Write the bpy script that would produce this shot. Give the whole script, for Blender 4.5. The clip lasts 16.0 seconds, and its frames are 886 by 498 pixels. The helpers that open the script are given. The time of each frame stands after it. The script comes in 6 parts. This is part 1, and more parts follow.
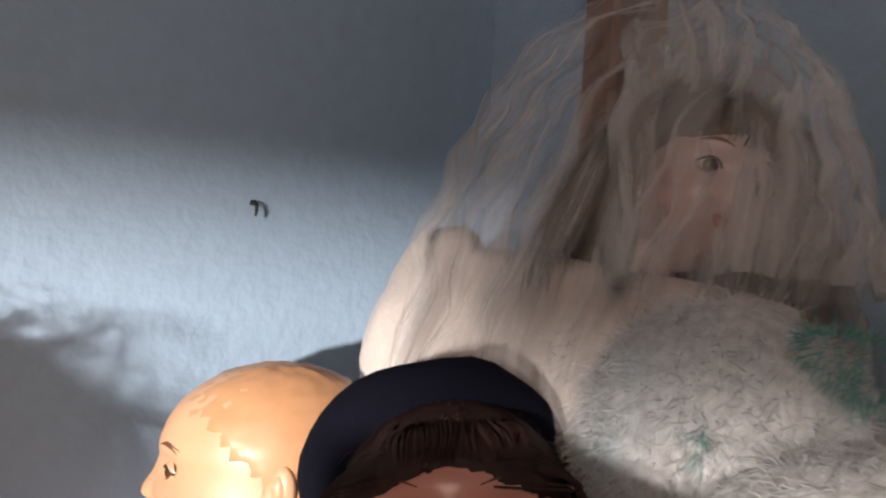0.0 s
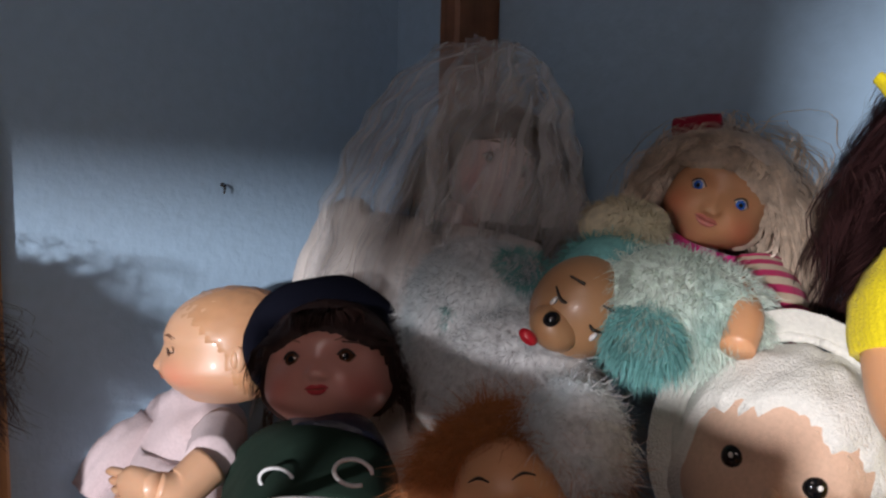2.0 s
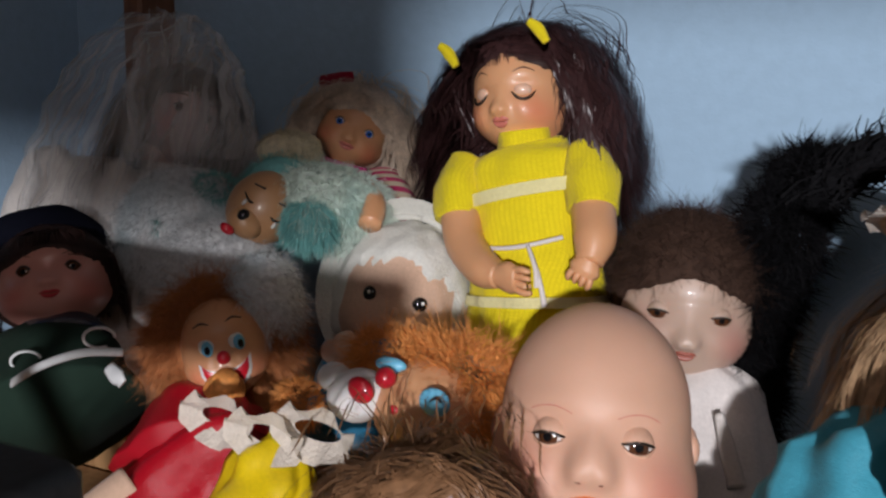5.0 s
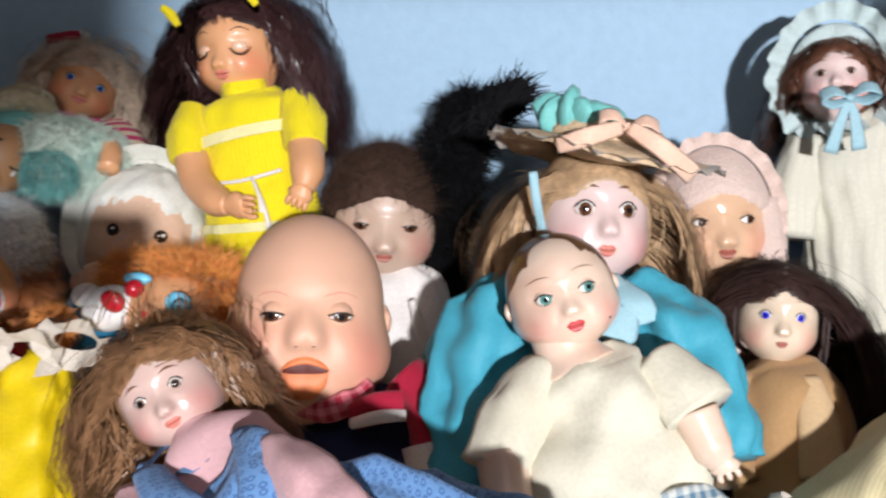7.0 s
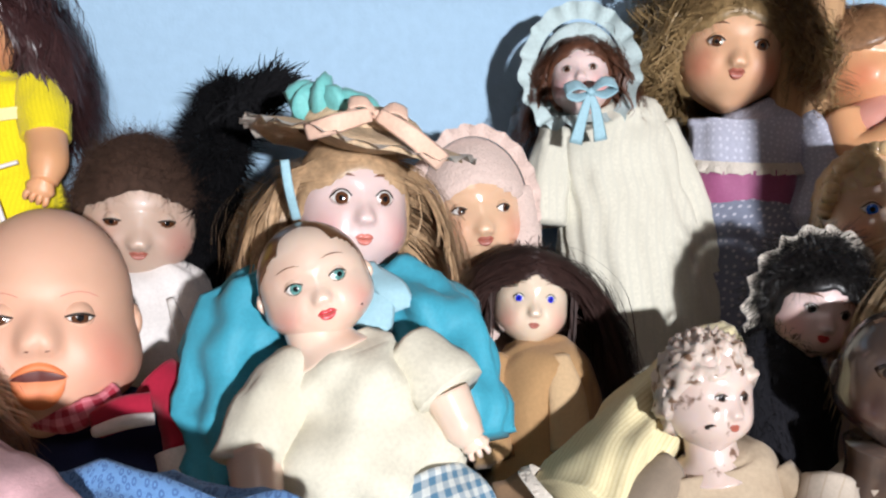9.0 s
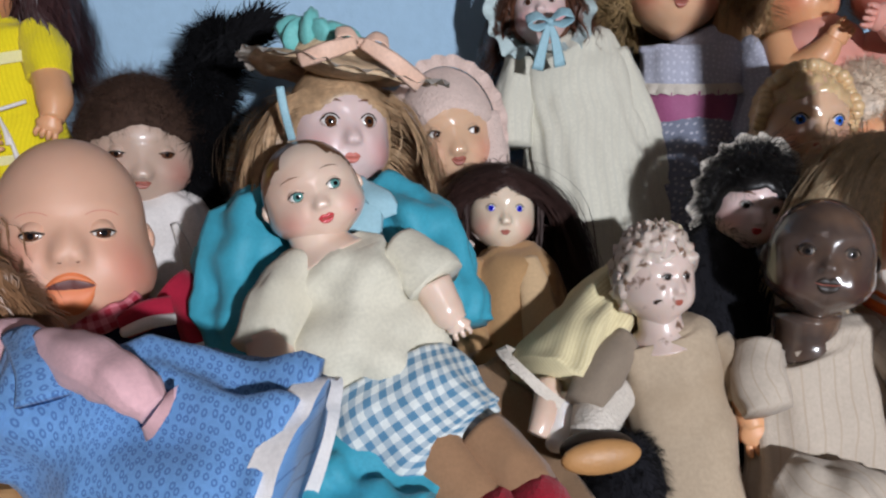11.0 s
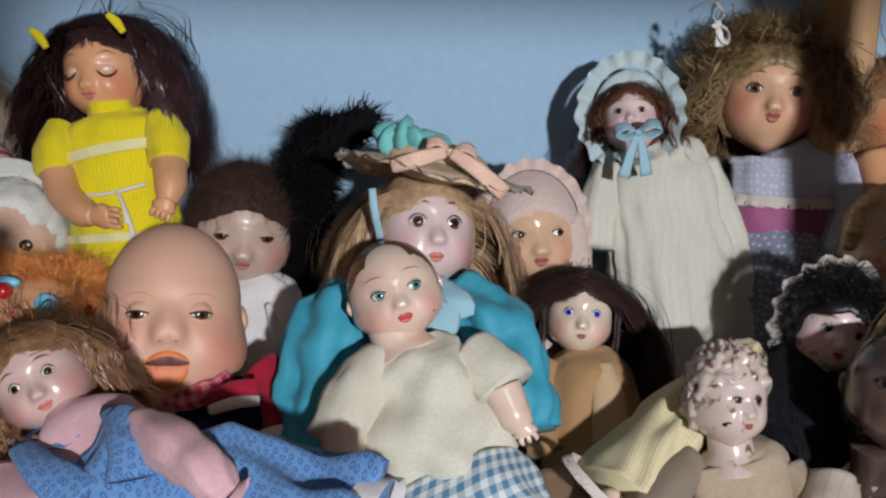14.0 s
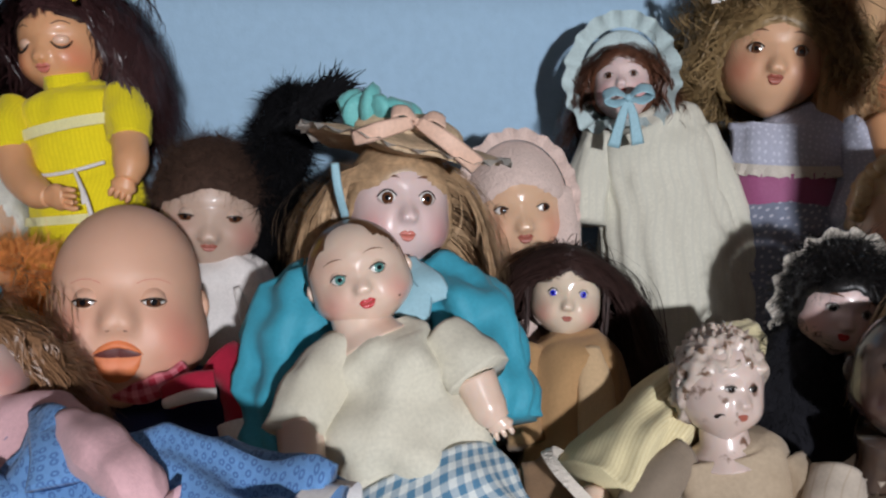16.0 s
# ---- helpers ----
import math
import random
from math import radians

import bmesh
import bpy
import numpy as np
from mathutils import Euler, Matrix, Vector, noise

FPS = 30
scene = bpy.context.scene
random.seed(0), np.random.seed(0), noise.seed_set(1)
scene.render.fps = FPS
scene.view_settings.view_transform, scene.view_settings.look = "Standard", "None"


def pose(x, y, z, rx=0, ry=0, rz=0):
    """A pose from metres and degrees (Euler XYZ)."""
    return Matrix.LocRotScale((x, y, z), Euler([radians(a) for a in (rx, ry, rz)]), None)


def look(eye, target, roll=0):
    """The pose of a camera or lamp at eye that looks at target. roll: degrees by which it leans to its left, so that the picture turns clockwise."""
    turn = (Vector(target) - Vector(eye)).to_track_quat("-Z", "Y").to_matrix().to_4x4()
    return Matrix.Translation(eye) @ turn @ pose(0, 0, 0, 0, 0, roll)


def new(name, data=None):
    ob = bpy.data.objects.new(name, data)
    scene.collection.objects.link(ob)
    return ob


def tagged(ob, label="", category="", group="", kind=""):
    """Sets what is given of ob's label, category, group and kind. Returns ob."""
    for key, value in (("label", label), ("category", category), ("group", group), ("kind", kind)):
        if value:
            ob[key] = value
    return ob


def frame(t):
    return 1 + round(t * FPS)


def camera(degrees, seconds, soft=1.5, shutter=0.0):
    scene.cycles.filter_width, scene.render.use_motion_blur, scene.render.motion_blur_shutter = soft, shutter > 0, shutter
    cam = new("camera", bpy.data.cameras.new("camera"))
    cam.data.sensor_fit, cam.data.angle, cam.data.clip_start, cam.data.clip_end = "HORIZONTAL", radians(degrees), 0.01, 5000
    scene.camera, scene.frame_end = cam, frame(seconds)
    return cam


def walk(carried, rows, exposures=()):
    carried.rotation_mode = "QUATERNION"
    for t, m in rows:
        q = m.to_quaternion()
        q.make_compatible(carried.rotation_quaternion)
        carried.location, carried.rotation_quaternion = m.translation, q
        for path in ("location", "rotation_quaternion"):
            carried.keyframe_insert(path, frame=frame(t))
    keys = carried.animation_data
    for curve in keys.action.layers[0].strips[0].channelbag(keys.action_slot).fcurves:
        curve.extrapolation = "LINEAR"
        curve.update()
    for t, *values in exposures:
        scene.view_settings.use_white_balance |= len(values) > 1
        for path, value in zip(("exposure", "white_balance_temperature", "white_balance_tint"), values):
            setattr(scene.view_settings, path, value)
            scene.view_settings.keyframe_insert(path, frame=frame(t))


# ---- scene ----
cam = camera(55.4, 16.0, soft=2.3, shutter=0.3)
PATH = [
    (0, 0.0437, 0.0034, 1.4157, 47.85, -5.55, -2.87),
    (0.5, 0.1404, -0.0358, 1.4334, 47.89, -5.93, -3.18),
    (1, 0.2506, -0.0832, 1.438, 48.12, -6.26, -3.1),
    (1.5, 0.3169, -0.097, 1.4386, 48.12, -7.01, -1.7),
    (2, 0.3773, -0.1216, 1.4469, 48.96, -7.76, -1.53),
    (2.5, 0.3862, -0.1434, 1.4445, 48.82, -7.91, -1.24),
    (3, 0.3852, -0.178, 1.447, 39.46, -7.76, -1.79),
    (3.5, 0.4126, -0.2257, 1.4336, 31.38, -7.35, -2.26),
    (3.7, 0.4166, -0.2367, 1.4378, 29.6, -7.49, -2.6),
    (5.8, 0.6275, -0.45, 1.3947, 23.43, -9.23, -0.86),
    (6, 0.6416, -0.4778, 1.3919, 22.28, -9.32, -1.06),
    (6.5, 0.6475, -0.5058, 1.3949, 19.02, -10.23, -1.26),
    (7, 0.6175, -0.5004, 1.4009, 8.79, -10.78, -0.34),
    (7.5, 0.6028, -0.4952, 1.3857, 0.89, -10.85, -0.35),
    (8, 0.6312, -0.4846, 1.3854, -2.38, -10.39, -1.04),
    (8.2, 0.652, -0.4824, 1.3891, -3.07, -10.37, -1.09),
    (10.3, 0.6594, -0.5349, 1.3806, -5.67, -11.64, -0.9),
    (10.5, 0.6525, -0.5458, 1.3741, -5.91, -12.49, -0.52),
    (11, 0.6351, -0.5912, 1.368, -7.17, -13.54, 0.29),
    (11.5, 0.6615, -0.6292, 1.3761, -7.97, -13.79, 0.47),
    (12, 0.6985, -0.6921, 1.3873, -5.27, -13.74, -0.0),
    (12.5, 0.6866, -0.6949, 1.3942, -1.96, -12.97, 0.57),
    (13, 0.6685, -0.6827, 1.3989, 0.05, -12.07, 0.41),
    (13.5, 0.6652, -0.665, 1.4101, 0.26, -9.94, -1.36),
    (14, 0.6512, -0.6157, 1.4066, -0.01, -9.06, -2.07),
    (14.5, 0.6293, -0.5587, 1.4031, -1.25, -9.0, -2.56),
    (15, 0.623, -0.4792, 1.4001, -2.5, -9.14, -0.78),
    (15.5, 0.6312, -0.4921, 1.3952, -3.11, -10.3, -0.74),
    (16, 0.6922, -0.5519, 1.4016, 0.81, -10.85, -1.1),
]
EXPOSURES = [
    (0.0, 1.3, 7300, 20), (1.0, 1.1, 7100, 22), (1.5, 0.75, 6600, 20), (2.5, 0.2, 6300, 17), (3.7, 0.0, 6300, 16), (5.8, -0.25, 6300, 14),
    (6.0, 0.05, 6300, 13), (6.5, 0.1, 6300, 13), (7.0, 0.45, 6250, 12), (7.5, 0.52, 6200, 12), (8.2, 0.6, 6200, 12), (10.3, 0.0, 6000, 12), (12.0, -0.35, 5900, 12), (14.5, -0.35, 6050, 12), (16.0, -0.35, 6050, 12),
]
walk(cam, [(t, pose(x, y, z, 90 + pitch, roll, yaw)) for t, x, y, z, yaw, pitch, roll in PATH], EXPOSURES)

# ---- light ----
world = bpy.data.worlds.new("world")
scene.world = world
world.use_nodes = True
sky = world.node_tree.nodes.new("ShaderNodeTexSky")
sky.sky_type, sky.sun_disc = "NISHITA", False
sky.sun_elevation, sky.sun_rotation = radians(30), radians(150)
background = world.node_tree.nodes["Background"]
background.inputs["Strength"].default_value = 0.05
world.node_tree.links.new(sky.outputs[0], background.inputs["Color"])


def area_lamp(name, eye, target, size, power, colour):
    data = bpy.data.lights.new(name, "AREA")
    data.shape, data.size, data.energy, data.color = "DISK", size, power, colour
    ob = new(name, data)
    ob.matrix_world = look(eye, target)
    return ob


KEY = (1.3, -2.5, 1.64)
area_lamp("key_lamp", KEY, (0.4, 0.4, 1.25), 0.11, 98, (0.97, 0.95, 0.935))
# unseen soft fill added overhead to lift the shade in the corner
area_lamp("fill_lamp", (0.55, -0.7, 2.28), (-0.3, 0.4, 1.3), 0.7, 2.5, (1.0, 0.82, 0.74))

# ---- materials ----
def mat(name, base, rough=0.6, var=0.12, scale=40.0, bump=0.15, bscale=250.0, second=None, spots=9.0, coat=0.0, sheen=0.0, metal=0.0, alpha=1.0, sss=0.0, pattern=None, spec=0.5, crease=0.0):
    m = bpy.data.materials.new(name)
    m.use_nodes = True
    nt = m.node_tree
    n, link = nt.nodes, nt.links.new
    p = n["Principled BSDF"]
    co = n.new("ShaderNodeTexCoord")
    p.inputs["Roughness"].default_value = rough
    p.inputs["Coat Weight"].default_value = coat
    p.inputs["Coat Roughness"].default_value = 0.12
    p.inputs["Sheen Weight"].default_value = sheen
    p.inputs["Metallic"].default_value = metal
    p.inputs["Alpha"].default_value = alpha
    p.inputs["Specular IOR Level"].default_value = spec
    if sss:
        p.inputs["Subsurface Weight"].default_value = sss
        p.inputs["Subsurface Radius"].default_value = (0.01, 0.005, 0.003)
        p.inputs["Subsurface Scale"].default_value = 0.4
    fine = n.new("ShaderNodeTexNoise")
    fine.inputs["Scale"].default_value, fine.inputs["Detail"].default_value = scale, 4
    link(co.outputs["Object"], fine.inputs["Vector"])
    broad = n.new("ShaderNodeTexNoise")
    broad.inputs["Scale"].default_value, broad.inputs["Detail"].default_value = spots, 3
    link(co.outputs["Object"], broad.inputs["Vector"])

    def shade(k):
        return tuple(min(1, max(0, c * k)) for c in base) + (1,)
    ramp = n.new("ShaderNodeValToRGB")
    ramp.color_ramp.elements[0].position, ramp.color_ramp.elements[1].position = 0.3, 0.7
    ramp.color_ramp.elements[0].color, ramp.color_ramp.elements[1].color = shade(1 - var), shade(1 + var)
    link(fine.outputs["Fac"], ramp.inputs["Fac"])
    colour = ramp.outputs["Color"]
    mix = n.new("ShaderNodeMix")
    mix.data_type = "RGBA"
    mix.inputs["B"].default_value = (tuple(second) + (1,)) if second else shade(1 - 1.4 * var)
    cut = n.new("ShaderNodeMapRange")
    cut.inputs["From Min"].default_value, cut.inputs["From Max"].default_value = 0.48, 0.72
    cut.inputs["To Max"].default_value = 0.75 if second else 0.6
    link(broad.outputs["Fac"], cut.inputs["Value"])
    link(cut.outputs[0], mix.inputs["Factor"])
    link(colour, mix.inputs["A"])
    colour = mix.outputs["Result"]
    if pattern:
        colour = pattern(n, link, co, colour)
    link(colour, p.inputs["Base Color"])
    if bump:
        tex = n.new("ShaderNodeTexNoise")
        tex.inputs["Scale"].default_value, tex.inputs["Detail"].default_value = bscale, 2
        link(co.outputs["Object"], tex.inputs["Vector"])
        b = n.new("ShaderNodeBump")
        b.inputs["Strength"].default_value, b.inputs["Distance"].default_value = bump, 0.002
        link(tex.outputs["Fac"], b.inputs["Height"])
        if crease:
            fold = n.new("ShaderNodeTexNoise")
            fold.noise_type = "RIDGED_MULTIFRACTAL"
            fold.inputs["Scale"].default_value, fold.inputs["Detail"].default_value, fold.inputs["Distortion"].default_value = 13, 1.5, 0.9
            link(co.outputs["Object"], fold.inputs["Vector"])
            deep = n.new("ShaderNodeBump")
            deep.inputs["Strength"].default_value, deep.inputs["Distance"].default_value = crease, 0.006
            link(fold.outputs["Fac"], deep.inputs["Height"])
            link(deep.outputs["Normal"], b.inputs["Normal"])
        link(b.outputs["Normal"], p.inputs["Normal"])
    return m


def math_node(n, link, op, a, b=None, c=None):
    k = n.new("ShaderNodeMath")
    k.operation = op
    for i, v in enumerate((a, b, c)):
        if v is None:
            continue
        if isinstance(v, (int, float)):
            k.inputs[i].default_value = v
        else:
            link(v, k.inputs[i])
    return k.outputs[0]


def blend(n, link, fac, a, colour):
    k = n.new("ShaderNodeMix")
    k.data_type = "RGBA"
    link(fac, k.inputs["Factor"])
    link(a, k.inputs["A"])
    k.inputs["B"].default_value = (*colour, 1)
    return k.outputs["Result"]


def gingham(colour, pitch):
    """Woven checks in the cloth's own u and v, in metres."""
    def make(n, link, co, base):
        sep = n.new("ShaderNodeSeparateXYZ")
        link(co.outputs["UV"], sep.inputs[0])
        a = math_node(n, link, "GREATER_THAN", math_node(n, link, "FRACT", math_node(n, link, "DIVIDE", sep.outputs[0], pitch)), 0.5)
        b = math_node(n, link, "GREATER_THAN", math_node(n, link, "FRACT", math_node(n, link, "DIVIDE", sep.outputs[1], pitch)), 0.5)
        return blend(n, link, math_node(n, link, "MULTIPLY", math_node(n, link, "ADD", a, b), 0.47), base, colour)
    return make


def stripes(colour, pitch, axis=0, duty=0.5, amount=1.0):
    def make(n, link, co, base):
        sep = n.new("ShaderNodeSeparateXYZ")
        link(co.outputs["UV"], sep.inputs[0])
        a = math_node(n, link, "LESS_THAN", math_node(n, link, "FRACT", math_node(n, link, "DIVIDE", sep.outputs[axis], pitch)), duty)
        return blend(n, link, math_node(n, link, "MULTIPLY", a, amount), base, colour)
    return make


def sprigs(colour, scale, size=0.32, ring=0.0):
    """Small printed flowers: dots, or rings, at the cells' centres."""
    def make(n, link, co, base):
        v = n.new("ShaderNodeTexVoronoi")
        v.voronoi_dimensions = "2D"
        v.inputs["Scale"].default_value, v.inputs["Randomness"].default_value = scale, 0.45
        link(co.outputs["UV"], v.inputs["Vector"])
        a = math_node(n, link, "LESS_THAN", v.outputs["Distance"], size)
        if ring:
            a = math_node(n, link, "SUBTRACT", a, math_node(n, link, "LESS_THAN", v.outputs["Distance"], ring))
        return blend(n, link, a, base, colour)
    return make


def cracks(colour, scale, low, high):
    """Worn paint: flaked patches with ragged borders."""
    def make(n, link, co, base):
        t = n.new("ShaderNodeTexNoise")
        t.inputs["Scale"].default_value, t.inputs["Detail"].default_value = scale, 7
        link(co.outputs["Object"], t.inputs["Vector"])
        r = n.new("ShaderNodeMapRange")
        r.inputs["From Min"].default_value, r.inputs["From Max"].default_value = low, high
        link(t.outputs["Fac"], r.inputs["Value"])
        return blend(n, link, r.outputs[0], base, colour)
    return make


def grain(colour):
    """Long wood grain along the upright axis."""
    def make(n, link, co, base):
        k = n.new("ShaderNodeMapping")
        k.inputs["Scale"].default_value = (70, 70, 2.2)
        link(co.outputs["Object"], k.inputs["Vector"])
        t = n.new("ShaderNodeTexNoise")
        t.inputs["Scale"].default_value, t.inputs["Detail"].default_value, t.inputs["Distortion"].default_value = 1.0, 5, 0.6
        link(k.outputs[0], t.inputs["Vector"])
        r = n.new("ShaderNodeMapRange")
        r.inputs["From Min"].default_value, r.inputs["From Max"].default_value, r.inputs["To Max"].default_value = 0.45, 0.7, 0.8
        link(t.outputs["Fac"], r.inputs["Value"])
        return blend(n, link, r.outputs[0], base, colour)
    return make


def cloth(name, base, **k):
    k = {**dict(rough=0.9, var=0.07, scale=300, bump=0.35, bscale=900, spots=22, sheen=0.12, spec=0.25, crease=0.75), **k}
    return mat(name, base, **k)


def hairmat(name, base, **k):
    k = {**dict(rough=0.42, var=0.25, scale=160, bump=0, spots=35), **k}
    return mat(name, base, **k)


WALL = mat("pale_blue_plaster", (0.35, 0.51, 0.66), 0.85, 0.04, 60, 0.45, 110, spots=3, spec=0.25)
DARKWALL = mat("plain_wall_paint", (0.12, 0.125, 0.13), 0.9, 0.05, 40, 0.4, 90, spots=3)
PINE = mat("pine_board", (0.40, 0.23, 0.10), 0.6, 0.12, 30, 0.3, 120, second=(0.33, 0.18, 0.075), spots=5, pattern=grain((0.26, 0.13, 0.05)))
STAINED = mat("brown_stained_wood", (0.20, 0.085, 0.04), 0.5, 0.2, 40, 0.3, 150, spots=6, pattern=grain((0.10, 0.04, 0.018)))
BLACKBOX = mat("dark_painted_metal", (0.018, 0.017, 0.016), 0.55, 0.2, 60, 0.15, 300)
BLACK = mat("black_gloss", (0.006, 0.006, 0.007), 0.12, 0.1, bump=0)
WHITE = mat("white_eye", (0.80, 0.78, 0.74), 0.18, 0.03, bump=0)
BROWNIRIS = mat("brown_iris", (0.09, 0.035, 0.015), 0.1, 0.25, 300, bump=0)
BLUEIRIS = mat("blue_iris", (0.03, 0.13, 0.55), 0.1, 0.3, 400, bump=0)
COBALT = mat("cobalt_iris", (0.015, 0.02, 0.55), 0.1, 0.2, 400, bump=0)
GREENIRIS = mat("green_iris", (0.10, 0.24, 0.22), 0.1, 0.3, 400, bump=0)
LASH = mat("dark_lashes", (0.02, 0.012, 0.008), 0.5, 0.1, bump=0)
BROW = mat("painted_brow", (0.14, 0.06, 0.03), 0.5, 0.1, bump=0)
RED = mat("red_lip_paint", (0.50, 0.03, 0.04), 0.3, 0.08, bump=0)
ROSE = mat("rose_lip_paint", (0.55, 0.17, 0.13), 0.35, 0.08, bump=0)
DARKROSE = mat("dull_lip_paint", (0.32, 0.09, 0.06), 0.4, 0.08, bump=0)


def rouged(amount, colour):
    """Rouge painted on the cheeks."""
    def make(n, link, co, base):
        at = n.new("ShaderNodeAttribute")
        at.attribute_name = "rouge"
        return blend(n, link, math_node(n, link, "MULTIPLY", at.outputs["Fac"], amount), base, colour)
    return make


def skin(name, base, rough=0.33, coat=0.25, **k):
    k.setdefault("pattern", rouged(0.5, (min(1, base[0] * 1.02), base[1] * 0.45, base[2] * 0.48)))
    k = {**dict(var=0.05, scale=25, bump=0.05, bscale=500, spots=14, sss=0.12), **k}
    return mat(name, base, rough, coat=coat, **k)


COMPO = skin("aged_composition", (0.64, 0.38, 0.23), 0.42, 0.1)
VINYL_TAN = skin("tan_vinyl", (0.66, 0.34, 0.17), 0.42, 0.1)
VINYL_PINK = skin("matt_pink_vinyl", (0.66, 0.39, 0.27), 0.52, 0.0)
VINYL_ROSE = skin("rosy_vinyl", (0.64, 0.30, 0.24), 0.35)
BISQUE = skin("pale_bisque", (0.68, 0.52, 0.49), 0.3, 0.3)
BISQUE_GIRL = skin("satin_bisque", (0.58, 0.41, 0.36), 0.28, 0.3)
CREAMPAINT = skin("cream_painted_composition", (0.70, 0.53, 0.42), 0.28, 0.3, second=(0.62, 0.40, 0.30), spots=22)
GLOSSCOMPO = skin("glossy_peach_composition", (0.66, 0.43, 0.28), 0.15, 0.6)
BROWNVINYL = skin("light_brown_vinyl", (0.50, 0.36, 0.28), 0.45, 0.08)
WORNPAINT = skin("flaked_painted_metal", (0.60, 0.47, 0.41), 0.3, 0.4, pattern=cracks((0.16, 0.09, 0.06), 55, 0.60, 0.66))
DARKCOMPO = skin("dark_worn_composition", (0.075, 0.052, 0.042), 0.22, 0.5, second=(0.16, 0.095, 0.06), spots=22, var=0.3)
WAXPAINT = skin("ivory_glazed_composition", (0.68, 0.55, 0.42), 0.2, 0.5)
CLOTHSKIN = cloth("peach_cloth_face", (0.62, 0.42, 0.30), rough=0.8)

# ---- mesh kit ----
class Build:
    """Collects one mesh: vertices, faces, a material for each face, and cloth coordinates in metres."""

    def __init__(self):
        self.v, self.f, self.m, self.uv, self.mats = [], [], [], [], []
        self.rouge = {}

    def slot(self, material):
        if material not in self.mats:
            self.mats.append(material)
        return self.mats.index(material)

    def add(self, verts, faces, material, uv=None):
        k, s = len(self.v), self.slot(material)
        self.v += [tuple(p) for p in verts]
        self.uv += uv if uv else [(p[0], p[2]) for p in verts]
        self.f += [tuple(k + i for i in face) for face in faces]
        self.m += [s] * len(faces)

    def rings(self, rings, material, uv=None, closed=True, caps=True):
        n = len(rings[0])
        verts = [p for ring in rings for p in ring]
        faces = []
        for i in range(len(rings) - 1):
            for j in range(n if closed else n - 1):
                a, b = i * n + j, i * n + (j + 1) % n
                faces.append((a, b, b + n, a + n))
        if caps and closed:
            faces.append(tuple(reversed(range(n))))
            faces.append(tuple(range((len(rings) - 1) * n, len(rings) * n)))
        self.add(verts, faces, material, uv)

    def ell(self, c, r, material, turn=None, nu=20, nv=12, shape=None, keep=None):
        """An ellipsoid. shape(d): a factor for the direction d; keep(d): which part is built."""
        turn = turn or Matrix.Identity(3)
        c = Vector(c)
        verts, faces = [], []
        dirs = []
        for i in range(nv + 1):
            a = math.pi * i / nv
            for j in range(nu):
                b = 2 * math.pi * j / nu
                d = Vector((math.sin(a) * math.sin(b), math.sin(a) * math.cos(b), math.cos(a)))
                dirs.append(d)
                k = shape(d) if shape else 1.0
                verts.append(c + turn @ Vector((d.x * r[0] * k, d.y * r[1] * k, d.z * r[2] * k)))
        for i in range(nv):
            for j in range(nu):
                q = (i * nu + j, (i + 1) * nu + j, (i + 1) * nu + (j + 1) % nu, i * nu + (j + 1) % nu)
                if keep and not keep(sum((dirs[k] for k in q), Vector()) / 4):
                    continue
                faces.append(q)
        self.add(verts, faces, material)

    def tube(self, points, radii, material, n=14, side=(1, 0, 0), fold=(0, 0.0), rough=(0.0, 30.0), steps=6, caps=True, seed=0.0, flare=False):
        """A soft tube along points; radii: one number, or (wide, deep), for each point. fold: how many pleats and how deep (as a part of the radius)."""
        pts = [Vector(p) for p in points]
        rad = [(q, q) if isinstance(q, (int, float)) else q for q in radii]
        line, size = [], []
        last = len(pts) - 1
        for i in range(last):
            p0, p1, p2, p3 = pts[max(i - 1, 0)], pts[i], pts[i + 1], pts[min(i + 2, last)]
            for s in range(steps + (i == last - 1)):
                t = s / steps
                line.append(0.5 * ((2 * p1) + (p2 - p0) * t + (2 * p0 - 5 * p1 + 4 * p2 - p3) * t * t + (3 * p1 - p0 - 3 * p2 + p3) * t ** 3))
                e = t * t * (3 - 2 * t)
                size.append([rad[i][k] * (1 - e) + rad[i + 1][k] * e for k in (0, 1)])
        side = Vector(side)
        out, uv, run = [], [], 0.0
        for i, p in enumerate(line):
            tan = (line[min(i + 1, len(line) - 1)] - line[max(i - 1, 0)]).normalized()
            x = (side - tan * side.dot(tan)).normalized()
            y = tan.cross(x)
            if i:
                run += (p - line[i - 1]).length
            ring = []
            part = i / (len(line) - 1)
            for j in range(n):
                a = 2 * math.pi * j / n
                k = 1.0
                if fold[0]:
                    k += fold[1] * (part if flare else 1) * math.sin(fold[0] * a + 1.7 * math.sin(2 * a + seed) + 0.8 * part)
                q = p + x * (size[i][0] * k * math.cos(a)) + y * (size[i][1] * k * math.sin(a))
                if rough[0]:
                    q += (q - p).normalized() * rough[0] * noise.noise(q * rough[1] + Vector((seed, seed, 0)))
                ring.append(q)
                uv.append((abs(a - math.pi) * 0.5 * (size[i][0] + size[i][1]), run))
            out.append(ring)
        self.rings(out, material, uv, caps=caps)

    def ribbon(self, line, width, material, side=None):
        """A thin strip along a line, tapering at its end: hair, fur, ties."""
        verts, faces = [], []
        n = len(line)
        for i, p in enumerate(line):
            tan = (line[min(i + 1, n - 1)] - line[max(i - 1, 0)])
            s = tan.cross(side or Vector((0.3, 1, 0.2)))
            s = s.normalized() * width * (1.0 if i < n - 2 else (0.65 if i == n - 2 else 0.15))
            verts += [p - s, p + s]
            if i:
                k = 2 * i
                faces.append((k - 2, k - 1, k + 1, k))
        self.add(verts, faces, material)

